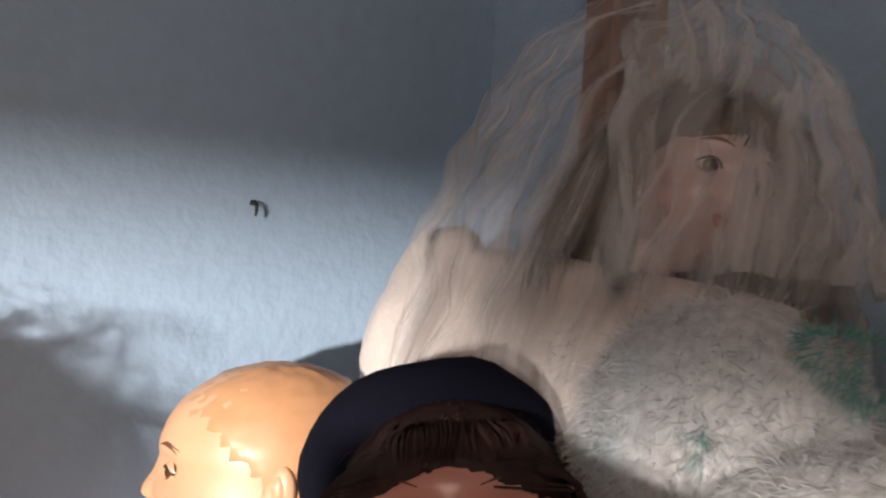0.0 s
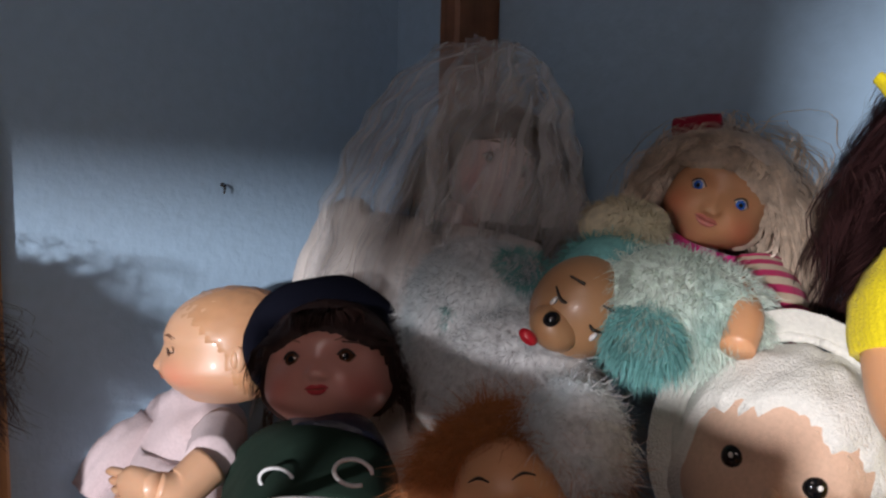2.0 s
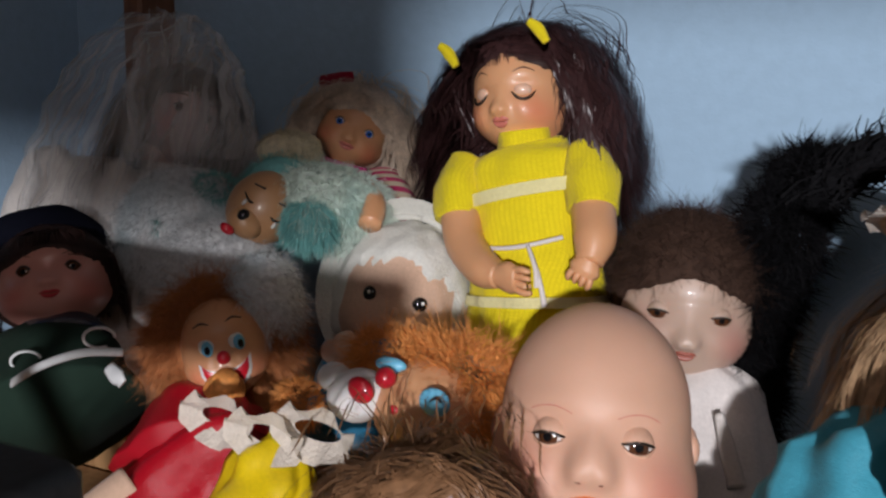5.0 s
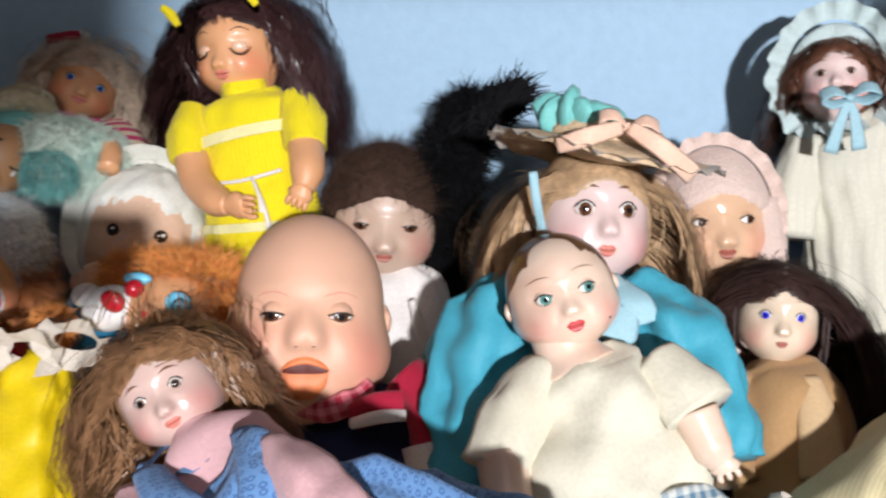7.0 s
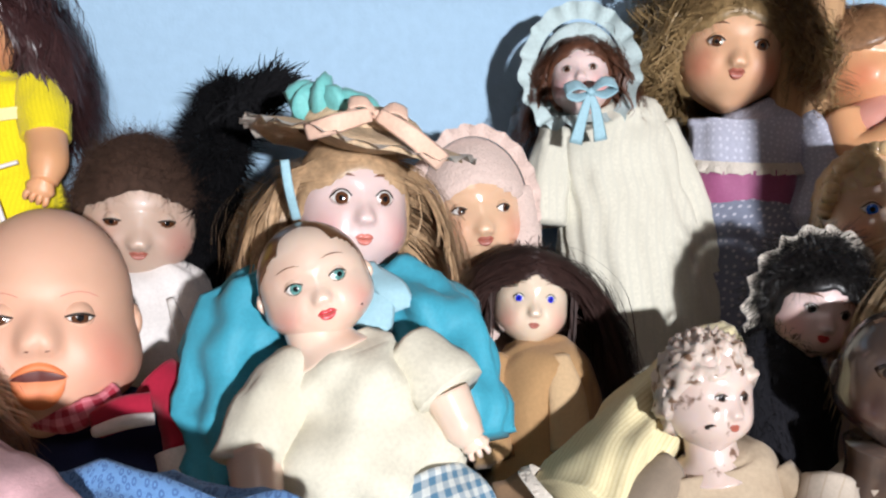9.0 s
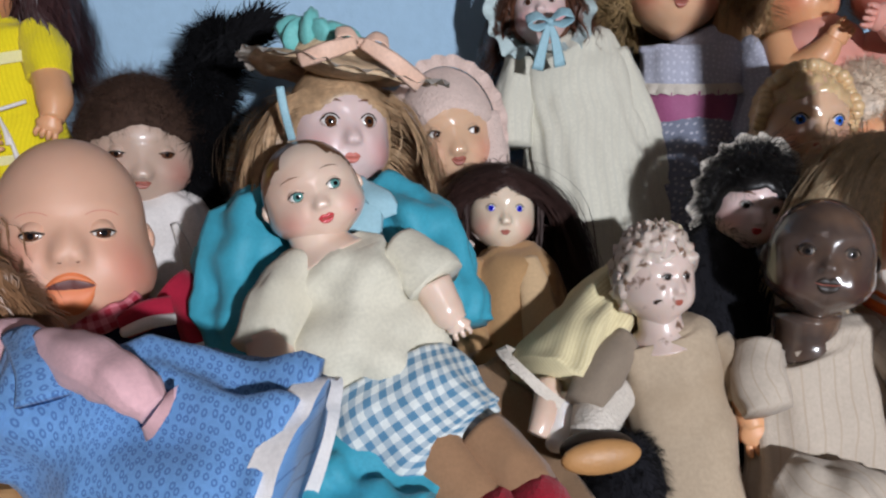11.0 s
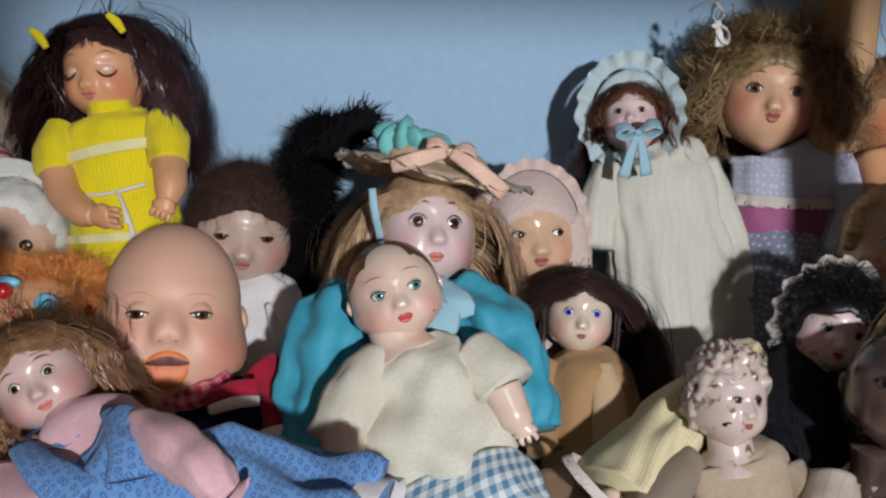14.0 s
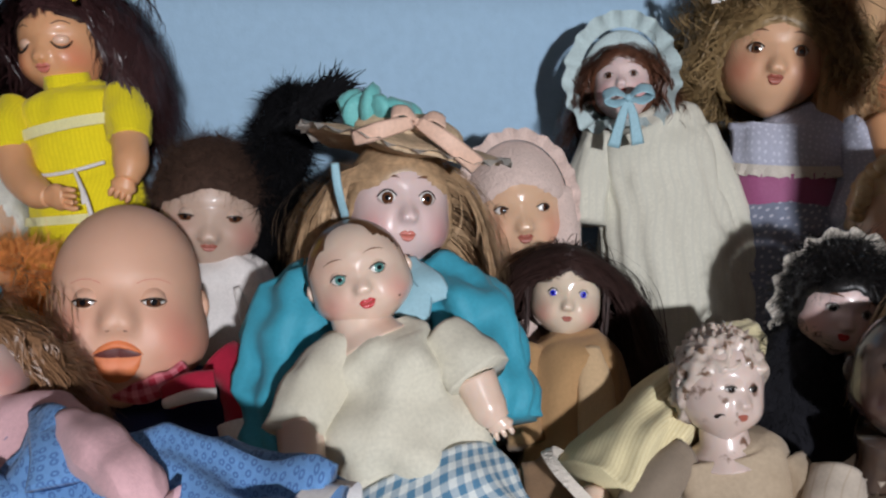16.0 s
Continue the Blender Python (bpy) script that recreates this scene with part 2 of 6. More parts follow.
    def done(self, name, label, category, group="", base=None, kind=""):
        lo = [min(p[k] for p in self.v) for k in range(3)]
        hi = [max(p[k] for p in self.v) for k in range(3)]
        o = Vector(base) if base else Vector(((lo[0] + hi[0]) / 2, (lo[1] + hi[1]) / 2, lo[2]))
        me = bpy.data.meshes.new(name)
        me.from_pydata([(p[0] - o.x, p[1] - o.y, p[2] - o.z) for p in self.v], [], self.f)
        for m in self.mats:
            me.materials.append(m)
        me.polygons.foreach_set("material_index", self.m)
        me.polygons.foreach_set("use_smooth", [True] * len(self.f))
        layer = me.uv_layers.new(name="cloth")
        idx = np.empty(len(me.loops), np.int32)
        me.loops.foreach_get("vertex_index", idx)
        layer.data.foreach_set("uv", np.array(self.uv, np.float32)[idx].ravel())
        rouge = me.attributes.new("rouge", "FLOAT", "POINT")
        for i, value in self.rouge.items():
            rouge.data[i].value = value
        me.validate()
        ob = new(name, me)
        ob.location = o
        return tagged(ob, label, category, group, kind)


def oval(x, z, cx, cz, sx, sz):
    return math.exp(-((x - cx) / sx) ** 2 / 2 - ((z - cz) / sz) ** 2 / 2)


def rise(v, low, high):
    t = min(1, max(0, (v - low) / (high - low)))
    return t * t * (3 - 2 * t)


def gauss(x, z, cx, cz, s):
    return math.exp(-((x - cx) ** 2 + (z - cz) ** 2) / (2 * s * s))


class Head:
    """A doll's head. Its face looks along -y of its own axes; eyes: the place midway between the eyes on the face;
    turn: degrees about z (to the doll's left in the picture's right), nod (down: plus), lean (clockwise: plus)."""

    def __init__(self, b, eyes, r, turn=0, nod=0, lean=0, eye_x=0.36, eye_z=-0.05, nose=0.16, chin=0.10, cheek=0.07, jaw=0.20, full=0.10, long=1.08, boxy=0.35, snout=0.30, drop=0.21, lips=-0.46, wide=1.0, mound=0.035):
        self.lips, self.wide, self.mound = lips, wide, mound
        self.drop, self.full, self.long, self.boxy, self.snout = drop, full, long, boxy, snout
        self.b, self.r = b, Vector(r)
        self.ex, self.ez, self.nose, self.chin, self.cheek, self.jaw = eye_x, eye_z, nose, chin, cheek, jaw
        self.turn = (Euler((0, 0, radians(turn))).to_matrix() @ Euler((radians(nod - 8), 0, 0)).to_matrix() @ Euler((0, radians(lean), 0)).to_matrix())
        self.c = Vector(eyes) - self.turn @ self.local(0, eye_z, 0)

    def factor(self, d):
        k = 1.0
        if d.y < 0.2:
            f = min(1, (0.2 - d.y) * 1.5)
            x, z, tip = abs(d.x), d.z, self.ez - self.drop
            k += f * self.nose * (1.0 * oval(x, z, 0, tip, 0.080 * self.wide, 0.072 * self.wide) + 0.45 * oval(x, z, 0.095 * self.wide, tip - 0.025, 0.045 * self.wide, 0.045 * self.wide))
            k += f * 0.16 * self.nose * math.exp(-(x / 0.075) ** 2 / 2) * rise(z, tip - 0.02, tip + 0.08) * (1 - rise(z, self.ez - 0.06, self.ez + 0.16))
            k -= f * 0.020 * (oval(x, z, 0.25, tip - 0.10, 0.06, 0.10) + oval(x, z, 0, -0.79, 0.17, 0.05))
            k += f * self.cheek * oval(x, z, 0.45, -0.42, 0.22, 0.22)
            k -= f * 0.075 * oval(x, z, self.ex, self.ez + 0.03, 0.19, 0.11)
            k += f * 0.020 * oval(x, z, self.ex, self.ez + 0.25, 0.24, 0.09)
            k += f * (self.mound * oval(x, z, 0, self.lips, 0.24, 0.16) + self.chin * oval(x, z, 0, -0.92, 0.2, 0.2) + 0.03 * oval(x, z, 0, 0.5, 0.4, 0.4))
        return k

    def jawed(self, d, k):
        j = 1 - self.jaw * max(0, -d.z) ** 1.5 + self.full * math.exp(-((d.z + 0.5) / 0.28) ** 2) + self.boxy * max(0, -d.z) ** 2 * (1 - max(0, -d.z) ** 6)
        f = max(0, -d.z)
        y = d.y * (1 + self.snout * f * (1 - 0.35 * f)) if d.y < 0 else d.y * (1 - 0.12 * f)
        return Vector((d.x * self.r.x * k * j, y * self.r.y * k, d.z * self.r.z * k * (self.long if d.z < 0 else 1)))

    def local(self, x, z, out=0.0):
        y = -math.sqrt(max(0.02, 1 - x * x - z * z))
        d = Vector((x, y, z)).normalized()
        p = self.jawed(d, self.factor(d))
        return p + p.normalized() * out

    def at(self, x, z, out=0.0):
        return self.c + self.turn @ self.local(x, z, out)

    def world(self, d, k=1.0):
        return self.c + self.turn @ self.jawed(d, k * (self.factor(d) if k <= 1.001 else k))

    def skull(self, material, nu=120, nv=96):
        """The head itself; the cheeks carry painted rouge."""
        verts, faces, first = [], [], len(self.b.v)
        self.skin = material
        for i in range(nv + 1):
            a = math.pi * i / nv
            for j in range(nu):
                g = 2 * math.pi * j / nu
                g += 0.55 * math.sin(g)  # closer rows on the face
                d = Vector((math.sin(a) * math.sin(g), math.sin(a) * math.cos(g), math.cos(a)))
                if d.y < 0:
                    self.b.rouge[first + len(verts)] = min(1, gauss(d.x, d.z, 0.58, -0.42, 0.17) + gauss(d.x, d.z, -0.58, -0.42, 0.17))
                verts.append(self.c + self.turn @ self.jawed(d, self.factor(d)))
        for i in range(nv):
            for j in range(nu):
                faces.append((i * nu + j, (i + 1) * nu + j, (i + 1) * nu + (j + 1) % nu, i * nu + (j + 1) % nu))
        self.b.add(verts, faces, material)
        return self

    def dot(self, x, z, w, h, material, out=0.0, depth=0.35, lean=0):
        """A flattened bead set on the face; w and h in parts of the head's half width."""
        w, h = w * self.r.x, h * self.r.x
        d = Vector((x, -math.sqrt(max(0.02, 1 - x * x - z * z)), z))
        q = d.to_track_quat("Y", "Z").to_matrix() @ Euler((0, radians(lean), 0)).to_matrix()
        self.b.ell(self.at(x, z, out), (w, depth * min(w, h), h), material, self.turn @ q, 14, 8)

    def line(self, pts, width, material, out=0.0):
        self.b.tube([self.at(x, z, out) for x, z in pts], [width * 0.5 * self.r.x] + [width * self.r.x] * (len(pts) - 2) + [width * 0.4 * self.r.x], material, 6, steps=4)

    def patch(self, x0, x1, top, low, bulge, material, base=0.004, nu=18, nv=6):
        """Paint or a lip laid on the face between two curves over u = -1 to 1."""
        rings = []
        for i in range(nu + 1):
            u = -1 + 2 * i / nu
            x, zt, zl = x0 + (x1 - x0) * i / nu, top(u), low(u)
            rings.append([self.at(x, zt + (zl - zt) * j / nv, (base + bulge * math.sin(math.pi * j / nv) ** 0.7 * (1 - u ** 4) - 0.012 * (j in (0, nv))) * self.r.x) for j in range(nv + 1)])
        self.b.rings(rings, material, closed=False, caps=False)
        return self

    def ball(self, x, z, size):
        """Axes and centre of an eyeball of that half width under the lids."""
        p = self.local(x, z)
        n = Vector((p.x / self.r.x ** 2, p.y / self.r.y ** 2, p.z / self.r.z ** 2)).normalized()
        f = (n * 0.6 + Vector((0, -1, 0)) * 0.4).normalized()
        up = (Vector((0, 0, 1)) - f * f.z).normalized()
        side, big = up.cross(f), 1.2 * size * self.r.x
        c = p - f * (0.66 * big)

        def place(u, v, k):
            u, v = u * size * self.r.x, v * size * self.r.x
            return self.c + self.turn @ (c + side * u + up * v + f * math.sqrt(max(0.02 * big * big, (k * big) ** 2 - u * u - v * v)))
        return self.c + self.turn @ c, big, place

    def lid(self, place, edge, rim, material, n=16, rows=5):
        """A lid: a shell over the eyeball from the open edge to its root."""
        rings = []
        for i in range(n + 1):
            u = -1.06 + 2.12 * i / n
            z0, z1 = edge(u), rim(u)
            rings.insert(0 if z1 > z0 else i, [place(u, z0, 0.98)] + [place(u, z0 + (z1 - z0) * j / rows, 1.075 - 0.03 * (j / rows) ** 2) for j in range(rows + 1)])
        self.b.rings(rings, material, closed=False, caps=False)

    def eyes(self, iris, size=0.17, high=0.75, look_x=0.0, look_z=0.0, brow=BROW, brow_up=0.24, lash=True, white=WHITE, only=(-1, 1), pupil=0.45, brow_w=0.022, droop=0.0):
        """Glass or painted eyes set behind lids. high: how far they are open; droop: how far the upper lid hangs."""
        for s in only:
            x, z = s * self.ex, self.ez
            c, big, place = self.ball(x, z, size)
            self.b.ell(c, (big, big, big), white or self.skin, self.turn, 22, 14)
            h = min(0.95, high * 1.05)

            def upper(u):
                return h * (1 - droop) * max(0, 1 - abs(u) ** 2.2)

            def under(u):
                return -0.85 * h * max(0, 1 - abs(u) ** 2.0)
            self.lid(place, upper, lambda u: 1.05 * math.sqrt(max(0.01, 1.2 - u * u)), self.skin)
            self.lid(place, under, lambda u: -1.0 * math.sqrt(max(0.01, 1.2 - u * u)), self.skin)
            ox, oz = look_x / size, look_z / size
            for r, k, m in ((0.60, 1.012, iris), (0.60 * pupil, 1.022, BLACK)):
                rings = [[place(ox + r * q * math.cos(0.3142 * j), oz + r * q * math.sin(0.3142 * j), k) for j in range(20)] for q in (0.02, 0.35, 0.7, 1.0)]
                self.b.rings(rings, m, caps=False)
            thick = 0.016 * self.r.x
            if lash:
                self.b.tube([place(u, upper(u) + 0.02, 1.085) for u in (-1.12, -0.8, -0.4, 0, 0.4, 0.8, 1.12)], [0.4 * thick] + [thick] * 5 + [0.4 * thick], LASH, 6, steps=3)
                self.b.tube([place(u, under(u), 1.07) for u in (-0.95, -0.5, 0, 0.5, 0.95)], [0.25 * thick] + [0.45 * thick] * 3 + [0.25 * thick], BROW, 6, steps=3)
            if brow:
                zb, w = z + brow_up, 1.2 * size
                self.patch(x - w, x + w, lambda u: zb + 0.05 * (1 - u * u) - 0.02 * s * u + brow_w * (1 - u * u), lambda u: zb + 0.05 * (1 - u * u) - 0.02 * s * u - brow_w * (1 - u * u), 0.0, brow, 0.010, 14, 3)
        return self

    def mouth(self, material, z=-0.60, w=0.17, h=0.06, x=0.0, opened=None):
        """Closed lips with a bowed upper edge."""
        w, z = 0.95 * w, self.ez + 0.74 * (z - self.ez)

        def seam(u):
            return z + 0.25 * h * u * u - 0.1 * h
        self.patch(x - w, x + w, lambda u: seam(u) + 1.15 * h * max(0, 1 - u * u) ** 0.7 * (1 - 0.30 * math.exp(-(u / 0.2) ** 2)), seam, 0.030, material)
        self.patch(x - 0.9 * w, x + 0.9 * w, seam, lambda u: seam(u) - 1.30 * h * max(0, 1 - u * u) ** 0.6, 0.050, material)
        self.line([(x - 1.02 * w, seam(1)), (x - 0.5 * w, seam(0.5)), (x, seam(0)), (x + 0.5 * w, seam(0.5)), (x + 1.02 * w, seam(1))], 0.011, opened or DARKROSE, 0.012 * self.r.x)
        return self

    def gape(self, lip, inside, z=-0.60, w=0.25, up=0.10, low=0.16):
        """An open mouth: a dark hollow between two full lips."""
        def arc(k, g):
            return lambda u: z + k * max(0, 1 - u * u) ** g
        self.patch(-w, w, arc(up, 0.8), arc(-low, 0.6), 0.0, inside, 0.006)
        self.patch(-1.08 * w, 1.08 * w, arc(1.25 * up, 0.75), arc(0.55 * up, 0.9), 0.05, lip, 0.008)
        self.patch(-1.0 * w, 1.0 * w, arc(-0.12 * low, 0.8), arc(-1.3 * low, 0.6), 0.07, lip, 0.012)
        return self

    def ears(self, material, z=-0.12, size=0.2):
        for s in (-1, 1):
            c = self.c + self.turn @ Vector((s * 1.0 * self.r.x, 0.05 * self.r.y, z * self.r.z))
            q = self.turn @ Euler((0, 0, radians(-s * 25))).to_matrix()
            self.b.ell(c, (0.10 * self.r.x, size * 0.75 * self.r.x, size * 1.25 * self.r.x), material, q, 12, 8)
            self.b.ell(c + self.turn @ Vector((s * 0.05, -0.05, 0)) * self.r.x, (0.07 * self.r.x, size * 0.4 * self.r.x, size * 0.8 * self.r.x), material, q, 10, 6)
        return self

    def margin(self, d, line=0.42, back=-0.1):
        """How far the direction d lies inside the hairline: above it in front, everywhere behind."""
        front = line - 0.9 * max(0, d.y + 0.55) - 0.35 * abs(d.x)
        t = min(1, max(0, (d.y - back + 0.22) / 0.3))
        return d.z - (front * (1 - t) - 0.75 * t)

    def scalp(self, d, line=0.42, back=-0.1):
        return self.margin(d, line, back) > 0

    def cap(self, material, k=1.05, line=0.42, back=-0.1, relief=0.0, freq=30, jag=0.05):
        """A close shell over the scalp: painted or rooted hair, or a bonnet's crown."""
        verts, faces = [], []
        nu, nv = 64, 44
        for i in range(nv + 1):
            a = math.pi * i / nv
            for j in range(nu):
                g = 2 * math.pi * j / nu
                d = Vector((math.sin(a) * math.sin(g), math.sin(a) * math.cos(g), math.cos(a)))
                q = k + (relief * noise.noise(Vector((d.x * freq * 0.25, d.y * freq * 0.25, d.z * freq * 0.12))) if relief else 0)
                m = self.margin(d, line, back) + jag * noise.noise(Vector((d.x * 9, d.y * 9, 3)))
                if m < 0:
                    q = q - (q - 0.90) * min(1, -m / 0.10)
                verts.append(self.c + self.turn @ self.jawed(d, q))
        for i in range(nv):
            for j in range(nu):
                faces.append((i * nu + j, (i + 1) * nu + j, (i + 1) * nu + (j + 1) % nu, i * nu + (j + 1) % nu))
        self.b.add(verts, faces, material)
        return self

    def hair(self, material, count, length, width=0.0016, line=0.42, back=-0.1, wave=0.0, waves=3.0, spread=0.35, fall=0.3, steps=9, seed=1, lift=1.06, part=None, messy=0.25, top=2.0):
        """Locks that leave the scalp, follow the head and fall. wave in metres; spread: how far they stand off."""
        rng = random.Random(seed)
        down = Vector((0, 0, -1))
        inv = self.turn.transposed()
        for lock in range(int(count * 3.4)):
            if lock % 11 == 0:  # a new lock: its hairs run together
                while True:
                    root = Vector((rng.gauss(0, 1), rng.gauss(0, 1), rng.gauss(0, 1))).normalized()
                    if self.scalp(root, line, back) and -0.55 < root.z < top:
                        break
                stray = Vector((rng.gauss(0, messy), rng.gauss(0, messy), rng.gauss(0, messy)))
                ph, side = rng.uniform(0, 6.28), Vector((rng.gauss(0, 1), rng.gauss(0, 1), rng.gauss(0, 0.5))).normalized()
                reach = rng.uniform(0.75, 1.1)
            d = (root + 0.055 * Vector((rng.gauss(0, 1), rng.gauss(0, 1), rng.gauss(0, 1)))).normalized()
            loose = 0.25 * messy
            p = self.c + self.turn @ self.jawed(d, lift * rng.uniform(0.97, 1.05))
            n = (p - self.c).normalized()
            s0 = math.copysign(1.0, d.x)
            lead = math.copysign(1.0, d.x + rng.gauss(0, 0.15)) if d.y < 0.15 else d.x * 0.6
            go = (n * spread + self.turn @ Vector((lead, 0.35 + d.y * 0.5 if d.y < 0.15 else d.y * 0.5, -0.2)) + stray + Vector((rng.gauss(0, loose), rng.gauss(0, loose), rng.gauss(0, loose)))).normalized()
            size = length * reach * rng.uniform(0.9, 1.05)
            step, pts = size / steps, [p]
            for i in range(steps):
                go = (go * (1 - fall) + (down + Vector((n.x, n.y, 0)) * spread * 0.35) * fall).normalized()
                p = p + go * step
                q = inv @ (p - self.c)
                k = math.sqrt((q.x / self.r.x) ** 2 + (q.y / self.r.y) ** 2 + (q.z / self.r.z) ** 2)
                if k < 1.05 and k > 1e-4:
                    p = self.c + self.turn @ (q * (1.06 / k))
                q = inv @ (p - self.c)
                if q.y < 0.3 * self.r.y and q.z < 0.72 * self.r.z and abs(q.x) < 1.08 * self.r.x:
                    low = min(1, max(0, (0.72 * self.r.z - q.z) / (0.5 * self.r.z)))
                    q.x = s0 * max(abs(q.x), self.r.x * (0.55 + 0.55 * low))
                    q.y = max(q.y, -0.55 * self.r.y)
                    p = self.c + self.turn @ q
                w = wave * math.sin(ph + waves * 6.28 * i / steps) * min(1, i / 2)
                pts.append(p + side * w)
            self.b.ribbon(pts, 0.36 * width * rng.uniform(0.6, 1.3), material, n)
        return self

    def fringe(self, material, count=40, top=0.62, low=0.25, wide=0.55, width=0.0016, seed=4):
        rng = random.Random(seed)
        for _ in range(count):
            x = rng.uniform(-wide, wide)
            z1 = low + rng.uniform(-0.06, 0.1) + 0.12 * abs(x)
            pts = [self.at(x * (0.75 + 0.25 * t) + 0.02 * math.sin(9 * x + 5 * t), top + (z1 - top) * t, (0.05 + 0.05 * math.sin(3.1 * t)) * self.r.x) for t in (0, 0.25, 0.5, 0.75, 1)]
            self.b.ribbon(pts, width, material, Vector((0, 1, 0)))
        return self


def fur(b, material, centre, r, count, length, turn=None, seed=1, keep=None, width=0.0011, droop=0.4, curl=0.0):
    """Pile on an ellipsoid."""
    rng = random.Random(seed)
    turn = turn or Matrix.Identity(3)
    c = Vector(centre)
    clump = Vector((seed * 1.7, seed * 0.9, 0))
    for _ in range(int(count * 3.0)):
        d = Vector((rng.gauss(0, 1), rng.gauss(0, 1), rng.gauss(0, 1))).normalized()
        if d.y > 0.55:
            continue
        if keep and not keep(d):
            continue
        p = c + turn @ Vector((d.x * r[0], d.y * r[1], d.z * r[2])) * rng.uniform(0.93, 1.0)
        go = (turn @ Vector((d.x / r[0], d.y / r[1], d.z / r[2])).normalized() + Vector((rng.gauss(0, 0.35), rng.gauss(0, 0.35), rng.gauss(0, 0.35) - droop)) + 1.1 * noise.noise_vector(p * 90 + clump)).normalized()
        k = length * rng.uniform(0.6, 1.2)
        bend = Vector((rng.gauss(0, 1), rng.gauss(0, 1), rng.gauss(0, 1) - 0.5)) * (0.25 + curl)
        side = go.cross(Vector((rng.gauss(0, 1), rng.gauss(0, 1), rng.gauss(0, 1))))
        b.ribbon([p, p + go * k * 0.4 + bend * k * 0.1, p + go * k * 0.7 + bend * k * 0.4 - Vector((0, 0, droop * k * 0.35))], 0.36 * width * rng.uniform(0.7, 1.3), material, side)


def hand(b, wrist, tip, r, material, fingers=4):
    """A small doll's hand with its fingers apart."""
    wrist, tip = Vector(wrist), Vector(tip)
    go = tip - wrist
    side = go.cross(Vector((0, 1, 0.2))).normalized()
    b.tube([wrist, wrist + go * 0.35, wrist + go * 0.6], [(r * 0.8, r * 0.7), (r * 1.15, r * 0.6), (r * 0.9, r * 0.5)], material, 10, side)
    for i in range(fingers):
        k = (i - (fingers - 1) / 2) / fingers * 2
        s = wrist + go * 0.52 + side * r * 0.85 * k
        b.tube([s, s + go * 0.26 + side * r * 0.2 * k, s + go * 0.45 + side * r * 0.1 * k + Vector((0, 0.2 * r, 0))], [r * 0.27, r * 0.25, r * 0.16], material, 7, steps=3)


def box(b, lo, hi, material, bevel=0.003):
    """A box with broken edges."""
    bm = bmesh.new()
    bmesh.ops.create_cube(bm, size=1)
    bmesh.ops.transform(bm, matrix=Matrix.LocRotScale([(p + q) / 2 for p, q in zip(lo, hi)], None, [q - p for p, q in zip(lo, hi)]), verts=bm.verts)
    if bevel:
        bmesh.ops.bevel(bm, geom=bm.edges, offset=bevel, segments=1, affect="EDGES")
    bm.verts.index_update()
    b.add([v.co.copy() for v in bm.verts], [[v.index for v in f.verts] for f in bm.faces], material)
    bm.free()


def slab(name, lo, hi, material, label, category, bevel=0.0):
    b = Build()
    box(b, lo, hi, material, bevel)
    ob = b.done(name, label, category, kind="structure")
    for f in ob.data.polygons:
        f.use_smooth = False
    return ob


def arm(b, pts, r, material, n=14, **k):
    b.tube(pts, r, material, n, **{**dict(fold=(5, 0.05), rough=(0.003, 60)), **k})


def frill(b, loop, outs, width, material, waves=14, amp=0.3, closed=True, rows=3):
    """A gathered strip that stands off a line of places along their outward directions."""
    n = len(loop)
    rings = []
    for i in range(n):
        p, o = Vector(loop[i]), Vector(outs[i]).normalized()
        tan = (Vector(loop[(i + 1) % n]) - Vector(loop[i - 1])).normalized()
        up = tan.cross(o)
        rings.append([p + o * width * k / rows + up * width * amp * (k / rows) * math.sin(2 * math.pi * waves * i / n + 0.6 * math.sin(7 * i)) for k in range(rows + 1)])
    if closed:
        rings.append(rings[0])
    b.rings(rings, material, closed=False, caps=False)


def face_loop(h, k=1.0, y=-0.3, n=80, low=-0.9):
    """Places round a face, in the plane where a bonnet's rim sits, with their outward directions."""
    loop, outs = [], []
    for i in range(n):
        a = 2 * math.pi * i / n
        d = Vector((math.sin(a), 0, max(math.cos(a), low)))
        loop.append(h.c + h.turn @ Vector((d.x * h.r.x * k, y * h.r.y, d.z * h.r.z * k)))
        outs.append(h.turn @ Vector((d.x, -0.55, d.z)))
    return loop, outs


def bow(b, c, size, material, turn=0.0, tails=1.0, drop=(0, 0, -1)):
    """A tied ribbon: two loops, a knot and two tails."""
    c = Vector(c)
    q = Euler((0, radians(turn), 0)).to_matrix()
    for s in (-1, 1):
        pts = [c + q @ Vector(p) * size for p in ((0, 0, 0), (0.5 * s, -0.18, 0.34), (1.0 * s, -0.1, 0.15), (0.55 * s, 0.02, -0.16), (0, 0, 0))]
        b.tube(pts, [(0.12 * size, 0.03 * size), (0.3 * size, 0.03 * size), (0.36 * size, 0.03 * size), (0.28 * size, 0.03 * size), (0.12 * size, 0.03 * size)], material, 8, side=(0, 0.8, 0.6), steps=4)
        if tails:
            d = Vector(drop)
            b.tube([c, c + d * size * 0.5 * tails + q @ Vector((0.25 * s * size, -0.1 * size, 0)), c + d * size * 1.2 * tails + q @ Vector((0.5 * s * size, -0.05 * size, 0))], [(0.1 * size, 0.02 * size), (0.2 * size, 0.02 * size), (0.27 * size, 0.015 * size)], material, 8, steps=4)
    b.ell(c + Vector((0, -0.05 * size, 0)), (0.17 * size, 0.13 * size, 0.17 * size), material, q, 10, 8)

